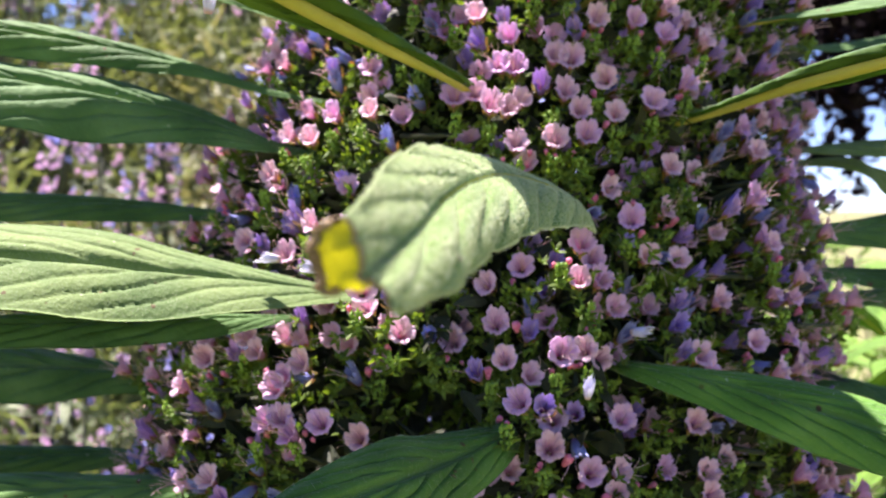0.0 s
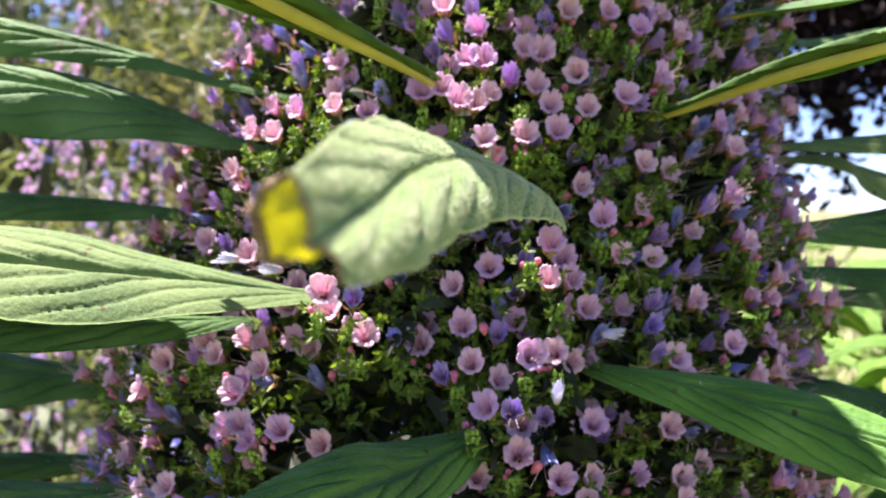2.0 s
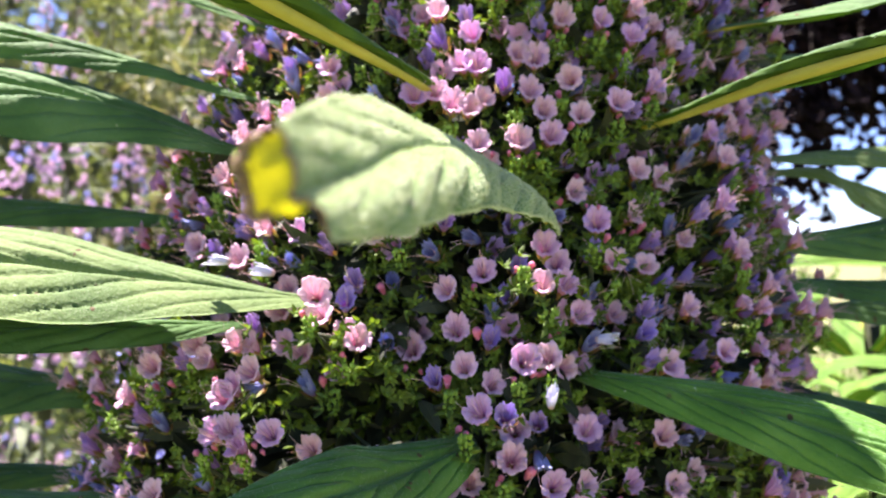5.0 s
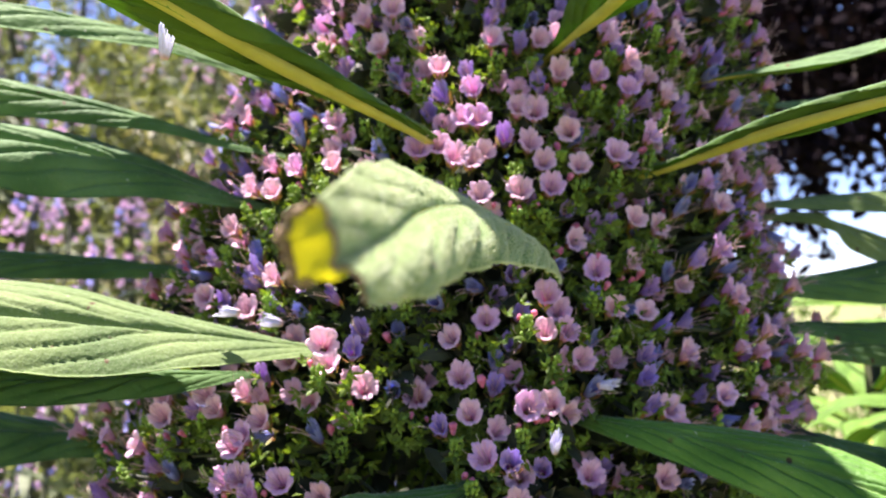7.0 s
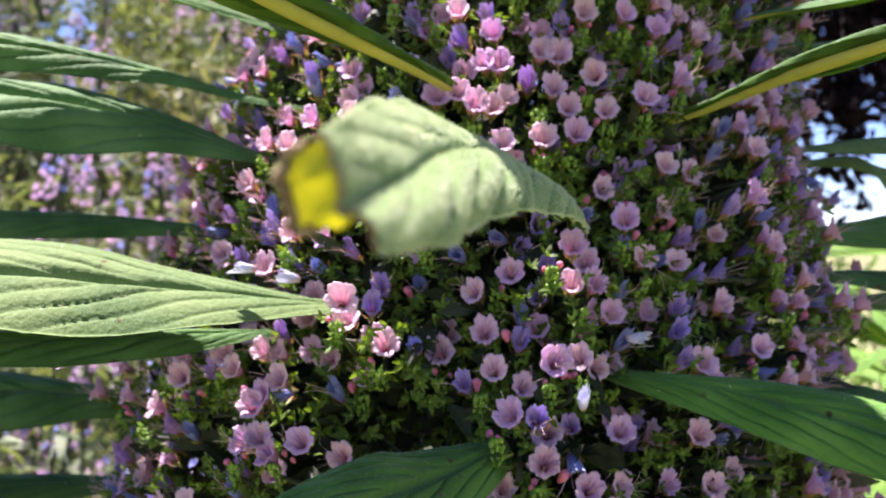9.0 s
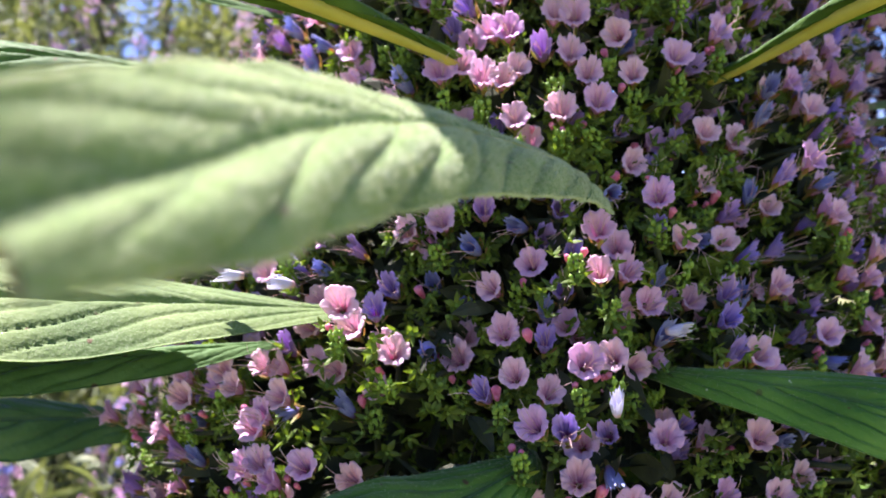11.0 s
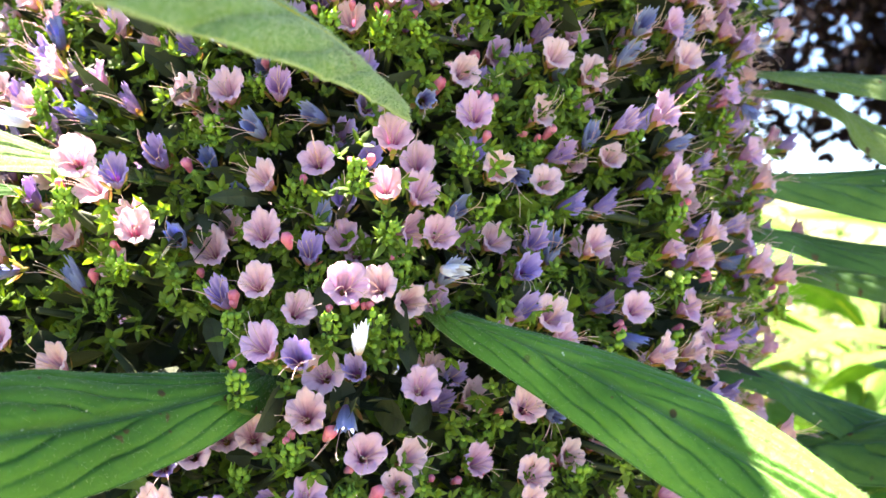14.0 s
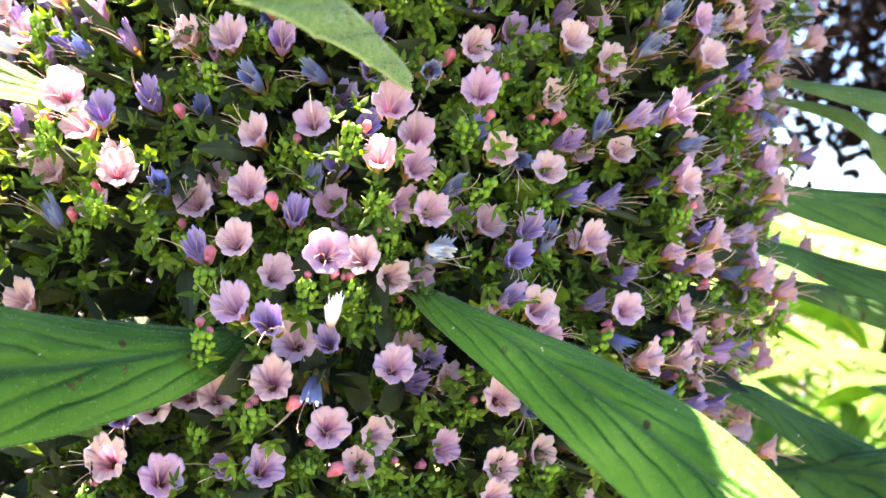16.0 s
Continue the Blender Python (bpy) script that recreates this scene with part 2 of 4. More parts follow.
def blade(name, points, width, rolls=(0, 0), fold=0.35, veins=11, quilt=0.18, seed=1, n=160, across=25, materials=None,
          base_width=0.24, widest=0.55, thick=0.0007, end=0.04, wave=0.06, slant=2.2, blunt=False, curl=0.0, grow=1.15, wander=0.4):
    """A lance-shaped leaf with sunken side veins, a margin that rolls down, and a thickness. Returns mesh and the line of its middle."""
    rnd = np.random.RandomState(seed)
    line, length = smooth_line(points, n)
    tan, side, up = frames_along(line, rolls)
    s = np.linspace(0, 1, n)
    shape = np.where(s < widest, base_width + (1 - base_width) * np.sin(np.clip((s - 0.16) / (widest - 0.16), 0, 1) * np.pi / 2) ** grow,
                     np.maximum(np.cos(np.clip((s - widest) / (1 - widest), 0, 1) * np.pi / 2) ** 0.85, end))
    if blunt:
        shape = shape * np.where(s > 0.72, np.sqrt(np.clip(1 - ((s - 0.72) / 0.30) ** 2, 0, 1)), 1)
    half = width / 2 * shape
    ph = rnd.rand(6) * 6.28
    c = np.linspace(-1, 1, across)[None, :]
    t, a, right = s[:, None], np.abs(c), (c > 0) * 1.0
    phase = t * veins - slant * a ** 1.1 + 0.37 * right
    phase = phase + wander * (0.34 * np.sin(t * 15 + ph[3] + 3 * c) + 0.16 * np.sin(t * 37 + ph[4] - 5 * c) + 0.10 * np.sin(t * 71 + 9 * c + ph[1]))
    wobble = np.abs(np.sin(np.pi * phase))
    show = np.clip(6 * a, 0, 1) * (1 - 0.8 * a ** 3)
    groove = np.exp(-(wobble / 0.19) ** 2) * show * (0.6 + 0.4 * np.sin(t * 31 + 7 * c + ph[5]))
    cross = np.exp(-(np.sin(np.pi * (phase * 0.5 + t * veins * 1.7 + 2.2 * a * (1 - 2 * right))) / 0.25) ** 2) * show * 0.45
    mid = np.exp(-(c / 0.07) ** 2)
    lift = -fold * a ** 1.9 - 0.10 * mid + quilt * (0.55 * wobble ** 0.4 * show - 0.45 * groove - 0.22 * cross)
    lift = lift + wave * a * np.sin(t * 13 + ph[0] + ph[1] * right) + 0.5 * wave * a * np.sin(t * 29 + ph[2] + 2 * c)
    reach = c * (1 - 0.16 * abs(fold) * a) + 0 * t
    if curl:
        # the margin on the upper side rolls back over the underside
        rolled = (c * (1 if side[n // 2][2] > 0 else -1) > 1 - curl) * np.clip((t - 0.12) / 0.2, 0, 1)
        turn = np.clip((a - 1 + curl) / 0.18, 0, 4.4)
        over = 1 - curl + 0.18 * np.where(turn < 3.0, np.sin(turn), math.sin(3.0) - (turn - 3.0))
        reach = np.where(rolled > 0, (1 - rolled) * reach + rolled * np.sign(c) * over, reach)
        reach = np.where((c * (1 if side[n // 2][2] > 0 else -1) < 0), 0.62 * reach, reach)
        lift = lift - rolled * 0.18 * (1 - np.cos(np.minimum(turn, 3.0)))
    top = line[:, None, :] + side[:, None, :] * (reach * half[:, None])[..., None] + up[:, None, :] * (lift * half[:, None])[..., None]
    below = top - up[:, None, :] * (thick * (1 - 0.6 * a) + 0 * t)[..., None]
    verts = np.concatenate((top.reshape(-1, 3), below.reshape(-1, 3)))
    # where the groove shadow goes into the leaf colour
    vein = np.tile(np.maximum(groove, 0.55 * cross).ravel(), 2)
    rib = np.tile((mid + 0 * t).ravel(), 2)
    faces = grid_faces(n, across) + grid_faces(n, across, n * across, flip=True)
    slots = [0] * ((n - 1) * (across - 1)) + [1] * ((n - 1) * (across - 1))
    o = n * across
    for i in range(n - 1):
        for j, swap in ((0, True), (across - 1, False)):
            a, b = i * across + j, (i + 1) * across + j
            f = (a, b, b + o, a + o)
            faces.append(f[::-1] if swap else f)
            slots.append(0)
    for i, swap in ((0, False), (n - 1, True)):
        for j in range(across - 1):
            a, b = i * across + j, i * across + j + 1
            f = (a, a + o, b + o, b)
            faces.append(f[::-1] if swap else f)
            slots.append(0)
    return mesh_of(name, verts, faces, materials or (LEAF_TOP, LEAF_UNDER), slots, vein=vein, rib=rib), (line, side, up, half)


def midrib_mesh(name, middle, wide=0.16, sink=0.001, material=None, to=0.96):
    """The stout pale rib on the underside of a leaf, tapering to its tip."""
    line, side, up, half = middle
    n = int(len(line) * to)
    verts = []
    for i in range(n):
        w = max(half[i], 0.4 * half.max()) * wide * (1 - 0.8 * i / n) + 0.0004
        for k in range(7):
            a = math.pi * k / 6
            verts.append(line[i] - up[i] * (sink + 0.75 * w * math.sin(a)) - side[i] * w * math.cos(a))
    faces = grid_faces(n, 7)
    faces += [tuple(range(7)), tuple((n - 1) * 7 + k for k in range(6, -1, -1))]
    return mesh_of(name, verts, faces, (material or MIDRIB,))


def tube(points, radii, sides=6):
    """Vertices and faces of a round tapering stalk."""
    line = np.array(points, dtype=float)
    tan, side, up = frames_along(line + np.linspace(0, 1e-5, len(line))[:, None] * np.array((1, 0.3, 0)), (0, 0))
    verts = [line[i] + radii[i] * (side[i] * math.cos(a) + up[i] * math.sin(a)) for i in range(len(line)) for a in np.arange(sides) * 2 * math.pi / sides]
    return verts, grid_faces(len(line), sides, closed=True) + [tuple(range(sides))[::-1], tuple((len(line) - 1) * sides + k for k in range(sides))]


class Heap:
    """Gathers many small pieces into one mesh."""

    def __init__(self):
        self.v, self.f, self.s, self.count = [], [], [], 0

    def add(self, verts, faces, slot=0):
        verts = np.asarray(verts, dtype=float)
        self.v.append(verts)
        self.f.extend(tuple(k + self.count for k in f) for f in faces)
        self.s.extend([slot] * len(faces))
        self.count += len(verts)

    def mesh(self, name, materials, smooth=True):
        return mesh_of(name, np.concatenate(self.v), self.f, materials, self.s, smooth)


def turned(verts, m):
    m = np.array(m)
    return np.asarray(verts) @ m[:3, :3].T + m[:3, 3]


def ball(r, squash=1.0):
    bm = bmesh.new()
    bmesh.ops.create_icosphere(bm, subdivisions=1, radius=r)
    v = np.array([(q.co.x, q.co.y, q.co.z * squash) for q in bm.verts])
    f = [tuple(q.index for q in g.verts) for g in bm.faces]
    bm.free()
    return v, f


def small_leaf(length, width, bend=0.3, cup=0.25):
    """A small pointed leaf along +z, its upper side to -y."""
    verts, faces = [], []
    for s, w in ((0, 0.22), (0.25, 0.75), (0.5, 1.0), (0.75, 0.7), (1.0, 0.05)):
        y = bend * length * s * s
        for c in (-1, 0, 1):
            verts.append((c * w * width / 2, y - cup * width * (1 - abs(c)) * w * -0.5, s * length))
    return verts, grid_faces(5, 3)


def aim(place, way, turn=0.0, size=1.0):
    """A pose whose +z points along way, its +x kept level, turned about its own length."""
    z = Vector(way).normalized()
    x = Vector((0, 0, 1)).cross(z)
    x = x.normalized() if x.length > 1e-4 else Vector((1, 0, 0))
    y = z.cross(x)
    m = Matrix((x, y, z)).transposed().to_4x4()
    return Matrix.Translation(place) @ m @ Matrix.Rotation(turn, 4, "Z") @ Matrix.Diagonal((size, size, size, 1))


# ---- ground ----
def ground_mesh():
    xs = np.concatenate((np.linspace(-400, -12, 12), np.linspace(-10, 10, 41), np.linspace(12, 400, 12)))
    verts = []
    for y in xs:
        for x in xs:
            near = math.exp(-(x * x + y * y) / 400)
            z = near * 0.07 * (noise.noise((x * 0.9, y * 0.9, 0)) + 0.5 * noise.noise((x * 3.1, y * 3.1, 4)))
            verts.append((x, y, z - 0.05))
    return mesh_of("ground", verts, grid_faces(len(xs), len(xs)), (SOIL,))


tagged(new("ground", ground_mesh()), "rough garden ground of thin dry yellow-green grass", "ground", kind="structure")


# ---- the flower spike ----
FOOT = Vector((0.015, 0.592, 0.0))
rng = random.Random(11)
spike = thing("echium_plant", *FOOT, "tall echium spike dense with pink and violet bells, long hairy leaves", "flowering plant")


def radius_at(z):
    return max(0.03, 0.168 - 0.20 * (z - 1.36)) if z > 1.2 else max(0.05, 0.20 - 0.5 * (1.2 - z))


def axis_at(z):
    """The middle of the spike, which leans a little to one side and back."""
    return Vector((0.1 * (z - 1.35), 0.2 * (z - 1.37), z))


def on_spike(angle, z, out=0.0):
    """A place on the cone of flowers in the plant's space; angle 0 faces -y. Also the way outwards."""
    a = radians(angle)
    r = radius_at(z) + out + 0.024 * min(1, max(0, (angle - 46) / 26)) + 0.008 * min(1, max(0, (-angle - 46) / 26))
    n = Vector((math.sin(a), -math.cos(a), 0))
    return axis_at(z) + n * r, n


def bell_mesh(name, material, seed, length=0.0105, mouth=0.0046, tube_r=0.0013, flare=0.3, lobes=0.2, crumple=0.05, shut=0.0, seg=50):
    """A slanting bell: a tall upper lip of two round lobes, short side and lower lobes that roll outwards, with an inner
    and an outer wall. +z is its mouth, -y its upper side."""
    rnd = np.random.RandomState(seed)
    ph = rnd.rand(8) * 6.28
    rings = (0, 0.14, 0.30, 0.46, 0.60, 0.72, 0.82, 0.90, 0.96, 1.0)
    verts, h, streak = [], [], []
    for wall in (0, 1):
        for t in rings:
            for k in range(seg):
                a = 2 * math.pi * k / seg
                low = 0.5 + 0.5 * math.sin(a)
                split = abs(math.sin(2.5 * (a + math.pi / 2 + 0.12 * math.sin(2 * a + ph[0]))))
                lobe = split ** 0.4
                late = max(0.0, (t - 0.58) / 0.42)
                r = tube_r + (mouth - tube_r) * t ** 0.85 * (1 - shut * late)
                r *= 1 + 0.05 * math.sin(2 * a + ph[1]) * t + crumple * late * (math.sin(7 * a + ph[2]) + 0.6 * math.sin(13 * a + ph[3]))
                r += mouth * flare * late ** 2.2 * (0.1 + 0.75 * lobe + 0.35 * low) * (1 - shut)
                r += mouth * 0.07 * (math.cos(10 * a) + 0.8 * math.cos(5 * a + 1.57)) * math.sin(math.pi * min(1, t * 1.05))
                reach = length * (1.08 - 0.38 * low ** 0.9)
                z = reach * t - length * 0.14 * low * late ** 2 * (1 - shut)
                z += length * late * (lobes * (lobe - 0.85) + crumple * (0.5 * math.sin(9 * a + ph[4]) + 0.8 * math.sin(17 * a + ph[7])))
                y = r * math.sin(a) * (1.0 - 0.10 * t)
                if wall:
                    r -= 0.0002 * (1 - 0.9 * (t == 1.0))
                    y = r * math.sin(a) * (1.0 - 0.10 * t)
                    z += 0.0001
                verts.append((r * math.cos(a), y, z))
                h.append(t)
                streak.append(max(0, math.cos(10 * a + 1.57 + 0.5 * math.sin(ph[5] + 3 * a))) ** 6 * max(0, 1 - abs(t - 0.5) * 1.8))
    n = len(rings)
    faces = grid_faces(n, seg, closed=True) + grid_faces(n, seg, n * seg, closed=True, flip=True)
    top, under = (n - 1) * seg, (2 * n - 1) * seg
    faces += [(top + k, top + (k + 1) % seg, under + (k + 1) % seg, under + k) for k in range(seg)]
    faces.append(tuple(range(seg))[::-1])
    return mesh_of(name, verts, faces, (material,), h=h, streak=streak)


def calyx_mesh(seed):
    """Five narrow green sepals clasping the foot of a bell."""
    rnd = np.random.RandomState(seed)
    heap = Heap()
    v, f = small_leaf(0.0062, 0.0022, -0.05, 0.4)
    for k in range(5):
        m = Matrix.Rotation(k * 1.2566 + rnd.rand() * 0.3, 4, "Z") @ Matrix.Translation((0, 0.0017, -0.0012)) @ Matrix.Rotation(-0.52 - 0.15 * rnd.rand(), 4, "X")
        heap.add(turned(v, m), f)
    v, f = tube([(0, 0, -0.004), (0, 0, 0.0005)], (0.0006, 0.0011), 6)
    heap.add(v, f)
    return heap.mesh("calyx", (SEPAL,))


def stamen_mesh(seed):
    """A thin bowed thread with a small knob at its end, leaving the bell over its lower lip."""
    rnd = np.random.RandomState(seed)
    long, sideways, lift = rnd.uniform(0.013, 0.021), rnd.uniform(-0.006, 0.006), rnd.uniform(-0.004, 0.005)
    pts = []
    for t in np.linspace(0, 1, 9):
        pts.append((sideways * t ** 1.6, 0.0006 + 0.0052 * t ** 0.9 - lift * t ** 3, 0.002 + long * t * (1 - 0.18 * t)))
    heap = Heap()
    heap.add(*tube(pts, np.linspace(0.00014, 0.00008, 9), 4), 0)
    v, f = ball(0.00022, 1.3)
    heap.add(v + np.array(pts[-1]), f, 1)
    return heap.mesh("stamen", (FILAMENT, ANTHER))


def cyme_mesh(seed):
    """The coiled end of a cyme: plump green buds in a short hanging bunch over small bracts, on a stalk."""
    rnd = np.random.RandomState(seed)
    heap = Heap()
    for k in range(15):
        row, col = k // 3, k % 3
        w = (0.0020, 0.0026, 0.0023, 0.0017, 0.0009)[row]
        place = np.array(((col - 1) * w, -0.0042 + 0.0010 * row + 0.0012 * abs(col - 1), 0.0030 - 0.0021 * row)) + 0.0004 * rnd.randn(3)
        v, f = ball(rnd.uniform(0.0010, 0.0014) - 0.00008 * row, 1.2)
        heap.add(turned(v, Matrix.Rotation(rnd.rand() * 0.8, 3, "X").to_4x4()) + place, f, 0)
        for q in range(2):
            v, f = small_leaf(rnd.uniform(0.0026, 0.0038), 0.0009, 0.2 * rnd.randn(), 0.3)
            m = Matrix.Rotation(rnd.uniform(0, 6.28), 4, "Z") @ Matrix.Rotation(rnd.uniform(0.3, 1.4), 4, "X")
            heap.add(turned(v, m) + place, f, 0)
    for k in range(9):
        v, f = small_leaf(rnd.uniform(0.005, 0.008), rnd.uniform(0.0016, 0.0028), 0.3 * rnd.randn(), 0.5)
        m = Matrix.Rotation(rnd.uniform(-1.6, 1.6), 4, "Z") @ Matrix.Rotation(rnd.uniform(0.7, 2.0), 4, "X") @ Matrix.Rotation(rnd.randn() * 0.5, 4, "Z")
        heap.add(turned(v, Matrix.Translation((0, 0.001, -0.002 - 0.004 * rnd.rand())) @ m), f, 1)
    v, f = tube([(0, 0.034, -0.010), (0, 0.012, -0.005), (0, 0.0, -0.001)], (0.0015, 0.0013, 0.0010), 6)
    heap.add(v, f, 2)
    return heap.mesh("cyme", (BUD, BRACT, STALK_AND_SHADE))


def bract_tuft_mesh(seed):
    """Small star-shaped calyces of five or six pointed sepals round a pale heart, a few side by side on one stalk."""
    rnd = np.random.RandomState(seed)
    heap = Heap()
    for star in range(9):
        at = Matrix.Translation((0.0062 * rnd.randn(), 0.0050 * rnd.randn(), 0.003 * rnd.randn())) @ Matrix.Rotation(rnd.randn() * 0.5, 4, "X") @ Matrix.Rotation(rnd.randn() * 0.5, 4, "Y")
        count = rnd.randint(5, 8)
        for k in range(count):
            v, f = small_leaf(rnd.uniform(0.0028, 0.0054), rnd.uniform(0.0012, 0.0022), rnd.uniform(-0.25, 0.25), 0.55)
            m = Matrix.Rotation(6.283 * (k + 0.4 * rnd.rand()) / count, 4, "Z") @ Matrix.Rotation(rnd.uniform(0.55, 1.25), 4, "X")
            heap.add(turned(v, at @ m), f, 0)
        v, f = ball(rnd.uniform(0.0006, 0.0010), 1.2)
        heap.add(turned(v, at @ Matrix.Translation((0, 0, 0.0008))), f, 2)
    v, f = tube([(0, 0, -0.03), (0, 0, 0.0)], (0.0013, 0.0009), 5)
    heap.add(v, f, 1)
    return heap.mesh("bract_tuft", (BRACT, STALK_AND_SHADE, BUD))


def closed_bud_mesh():
    """A furled bell about to open: a blunt pink club."""
    verts = []
    prof = ((0, 0.0009), (0.2, 0.0014), (0.5, 0.0019), (0.75, 0.0024), (0.92, 0.0019), (1.0, 0.0006))
    for t, r in prof:
        for k in range(15):
            a = 2 * math.pi * k / 15
            rr = r * (1 + 0.10 * math.cos(5 * a + 3 * t))
            verts.append((rr * math.cos(a), rr * math.sin(a), 0.0088 * t))
    return mesh_of("bud", verts, grid_faces(6, 15, closed=True) + [tuple(range(15))[::-1], tuple(75 + k for k in range(15))], (ROSE,))


BELLS = {
    "pink": [bell_mesh("pink_bell", PINK, k, length=0.0092 + 0.0004 * (k % 4), mouth=0.0042 + 0.0001 * (k % 5), crumple=0.045 + 0.014 * (k % 4), flare=0.46 + 0.07 * (k % 3), lobes=0.20 + 0.05 * (k % 2)) for k in range(10)],
    "violet": [bell_mesh("violet_bell", VIOLET, 20 + k, length=0.0110, mouth=0.0036, flare=0.24, lobes=0.30, crumple=0.08, shut=0.10) for k in range(5)],
    "blue": [bell_mesh("blue_bell", BLUE, 40 + k, length=0.0112, mouth=0.0033, flare=0.12, crumple=0.15, shut=0.30, seg=30) for k in range(5)],
}
CALYXES = [calyx_mesh(k) for k in range(3)]
STAMENS = [stamen_mesh(k) for k in range(6)]
CLUSTERS = [cyme_mesh(k) for k in range(6)]
TUFTS = [bract_tuft_mesh(k) for k in range(5)]
CLOSED = closed_bud_mesh()
taken, hung, cymes, starred = [], [], [], []
bud_rng = random.Random(77)


def bell(kind, angle, z, out=0.0):
    """One flower with its calyx and stamens, facing outwards and a little up."""
    place, n = on_spike(angle, z, out)
    level = {"pink": 1.0, "violet": 0.78, "blue": 0.55, "bud": 1.1}[kind]
    side = Vector((n.y, -n.x, 0))
    way = n + Vector((0, 0, level + rng.gauss(0, 0.18))) + side * rng.gauss(0, 0.26)
    taken.append((angle, z))
    size = rng.uniform(0.80, 0.94) if kind == "pink" else rng.uniform(0.84, 1.02)
    if kind == "bud":
        return part("bud", CLOSED, spike, aim(place - way.normalized() * 0.006, way, rng.uniform(0, 6), 0.8 * size))
    if kind == "blue":
        way += Vector((rng.gauss(0, 0.35), rng.gauss(0, 0.2), rng.gauss(-0.1, 0.4)))
    back = 0.0058 if kind == "pink" else 0.0075
    flower = part("flower", rng.choice(BELLS[kind]), spike, aim(place - way.normalized() * back, way, math.pi + rng.uniform(-0.35, 0.35), size))
    part("calyx", rng.choice(CALYXES), flower)
    for k in range(5 if kind == "pink" else 4):
        part("stamen", rng.choice(STAMENS), flower, Matrix.Rotation(rng.uniform(-0.12, 0.2), 4, "X") @ Matrix.Rotation(rng.uniform(-0.14, 0.14), 4, "Y") @ Matrix.Rotation(rng.uniform(-0.7, 0.7), 4, "Z"))
    return flower


def hang_cluster(angle, z, out=-0.004):
    """Green buds below a flower, with bracts behind them."""
    place, n = on_spike(angle, z, out)
    hung.append((angle, z))
    part("cyme", rng.choice(CLUSTERS), spike, aim(place, (0, 0, 1)) @ Matrix.Rotation(radians(angle) + rng.gauss(0, 0.3), 4, "Z") @ Matrix.Rotation(rng.gauss(0, 0.2), 4, "X") @ Matrix.Diagonal((0.9, 0.9, 0.9, 1)))
    tuft(angle + rng.gauss(0, 2), z - 0.004, out - 0.010)
    for k in range(bud_rng.choice((0, 1, 1, 2))):
        place, n = on_spike(angle + bud_rng.uniform(-2.0, 2.0), z + bud_rng.uniform(0.002, 0.006), out - bud_rng.uniform(0.001, 0.004))
        part("bud", CLOSED, spike, aim(place, n + Vector((bud_rng.gauss(0, 0.2), 0, 0.7)), bud_rng.uniform(0, 6), bud_rng.uniform(0.38, 0.58)))


def tuft(angle, z, out):
    if in_hollow(angle, z):
        out -= 0.05
    place, n = on_spike(angle, z, out)
    part("bract_tuft", rng.choice(TUFTS), spike, aim(place, n + Vector((rng.gauss(0, 0.25), rng.gauss(0, 0.25), rng.gauss(0.1, 0.25))), rng.uniform(0, 6.28), rng.uniform(0.9, 1.3)))


def in_hollow(angle, z):
    """The dark gaps between the flower tiers, where one looks into the spike."""
    return (z < 1.352 and -17 < angle < 4) or (z < 1.336 and -24 < angle < 8) or (1.318 < z < 1.336 and 13 < angle < 24)


def apart_from(others, angle, z):
    return min((math.hypot(radians(angle - a) * 0.165, z - w) for a, w in others), default=1.0)


def tier(pink=(), violet=(), blue=(), bud=()):
    """The flowers of one level of the spike: the angle round it, the height, and how many millimetres it stands out of the cone."""
    for kind, places in (("pink", pink), ("violet", violet), ("blue", blue), ("bud", bud)):
        for angle, z, proud in places:
            bell(kind, angle, z, proud / 1000)
            if kind == "pink":
                cymes.append((angle, z, proud / 1000))


tier(pink=((-0.4, 1.299, -18), (4.9, 1.298, -19), (54.9, 1.297, -28), (81.5, 1.284, -28),))
tier(pink=((1.0, 1.313, -22), (3.3, 1.315, -32), (6.6, 1.318, -26), (13.6, 1.305, -20), (18.5, 1.317, -21), (22.9, 1.308, -23), (23.8, 1.316, -23), (32.3, 1.314, -25), (46.1, 1.313, -24), (51.7, 1.316, -29), (76.2, 1.309, -28), (77.8, 1.319, -28),),
     violet=((-60.2, 1.318, -5), (-1.8, 1.308, -24), (10.0, 1.303, -20),),
     bud=((20.6, 1.308, -19), (40.6, 1.316, -17),))
tier(pink=((-28.4, 1.336, 0), (-25.8, 1.338, 0), (-24.0, 1.333, 0), (-19.8, 1.338, 0), (-16.1, 1.330, -16), (11.4, 1.328, -14), (12.3, 1.337, -21), (27.1, 1.336, -40), (31.8, 1.331, -30), (34.6, 1.333, -12), (91.4, 1.330, -13),),
     violet=((-47.0, 1.336, -5), (29.0, 1.328, -36), (29.8, 1.336, -34),),
     blue=((-42.9, 1.335, -8), (15.4, 1.326, -13), (39.4, 1.329, -13),),
     bud=((14.2, 1.324, -14),))
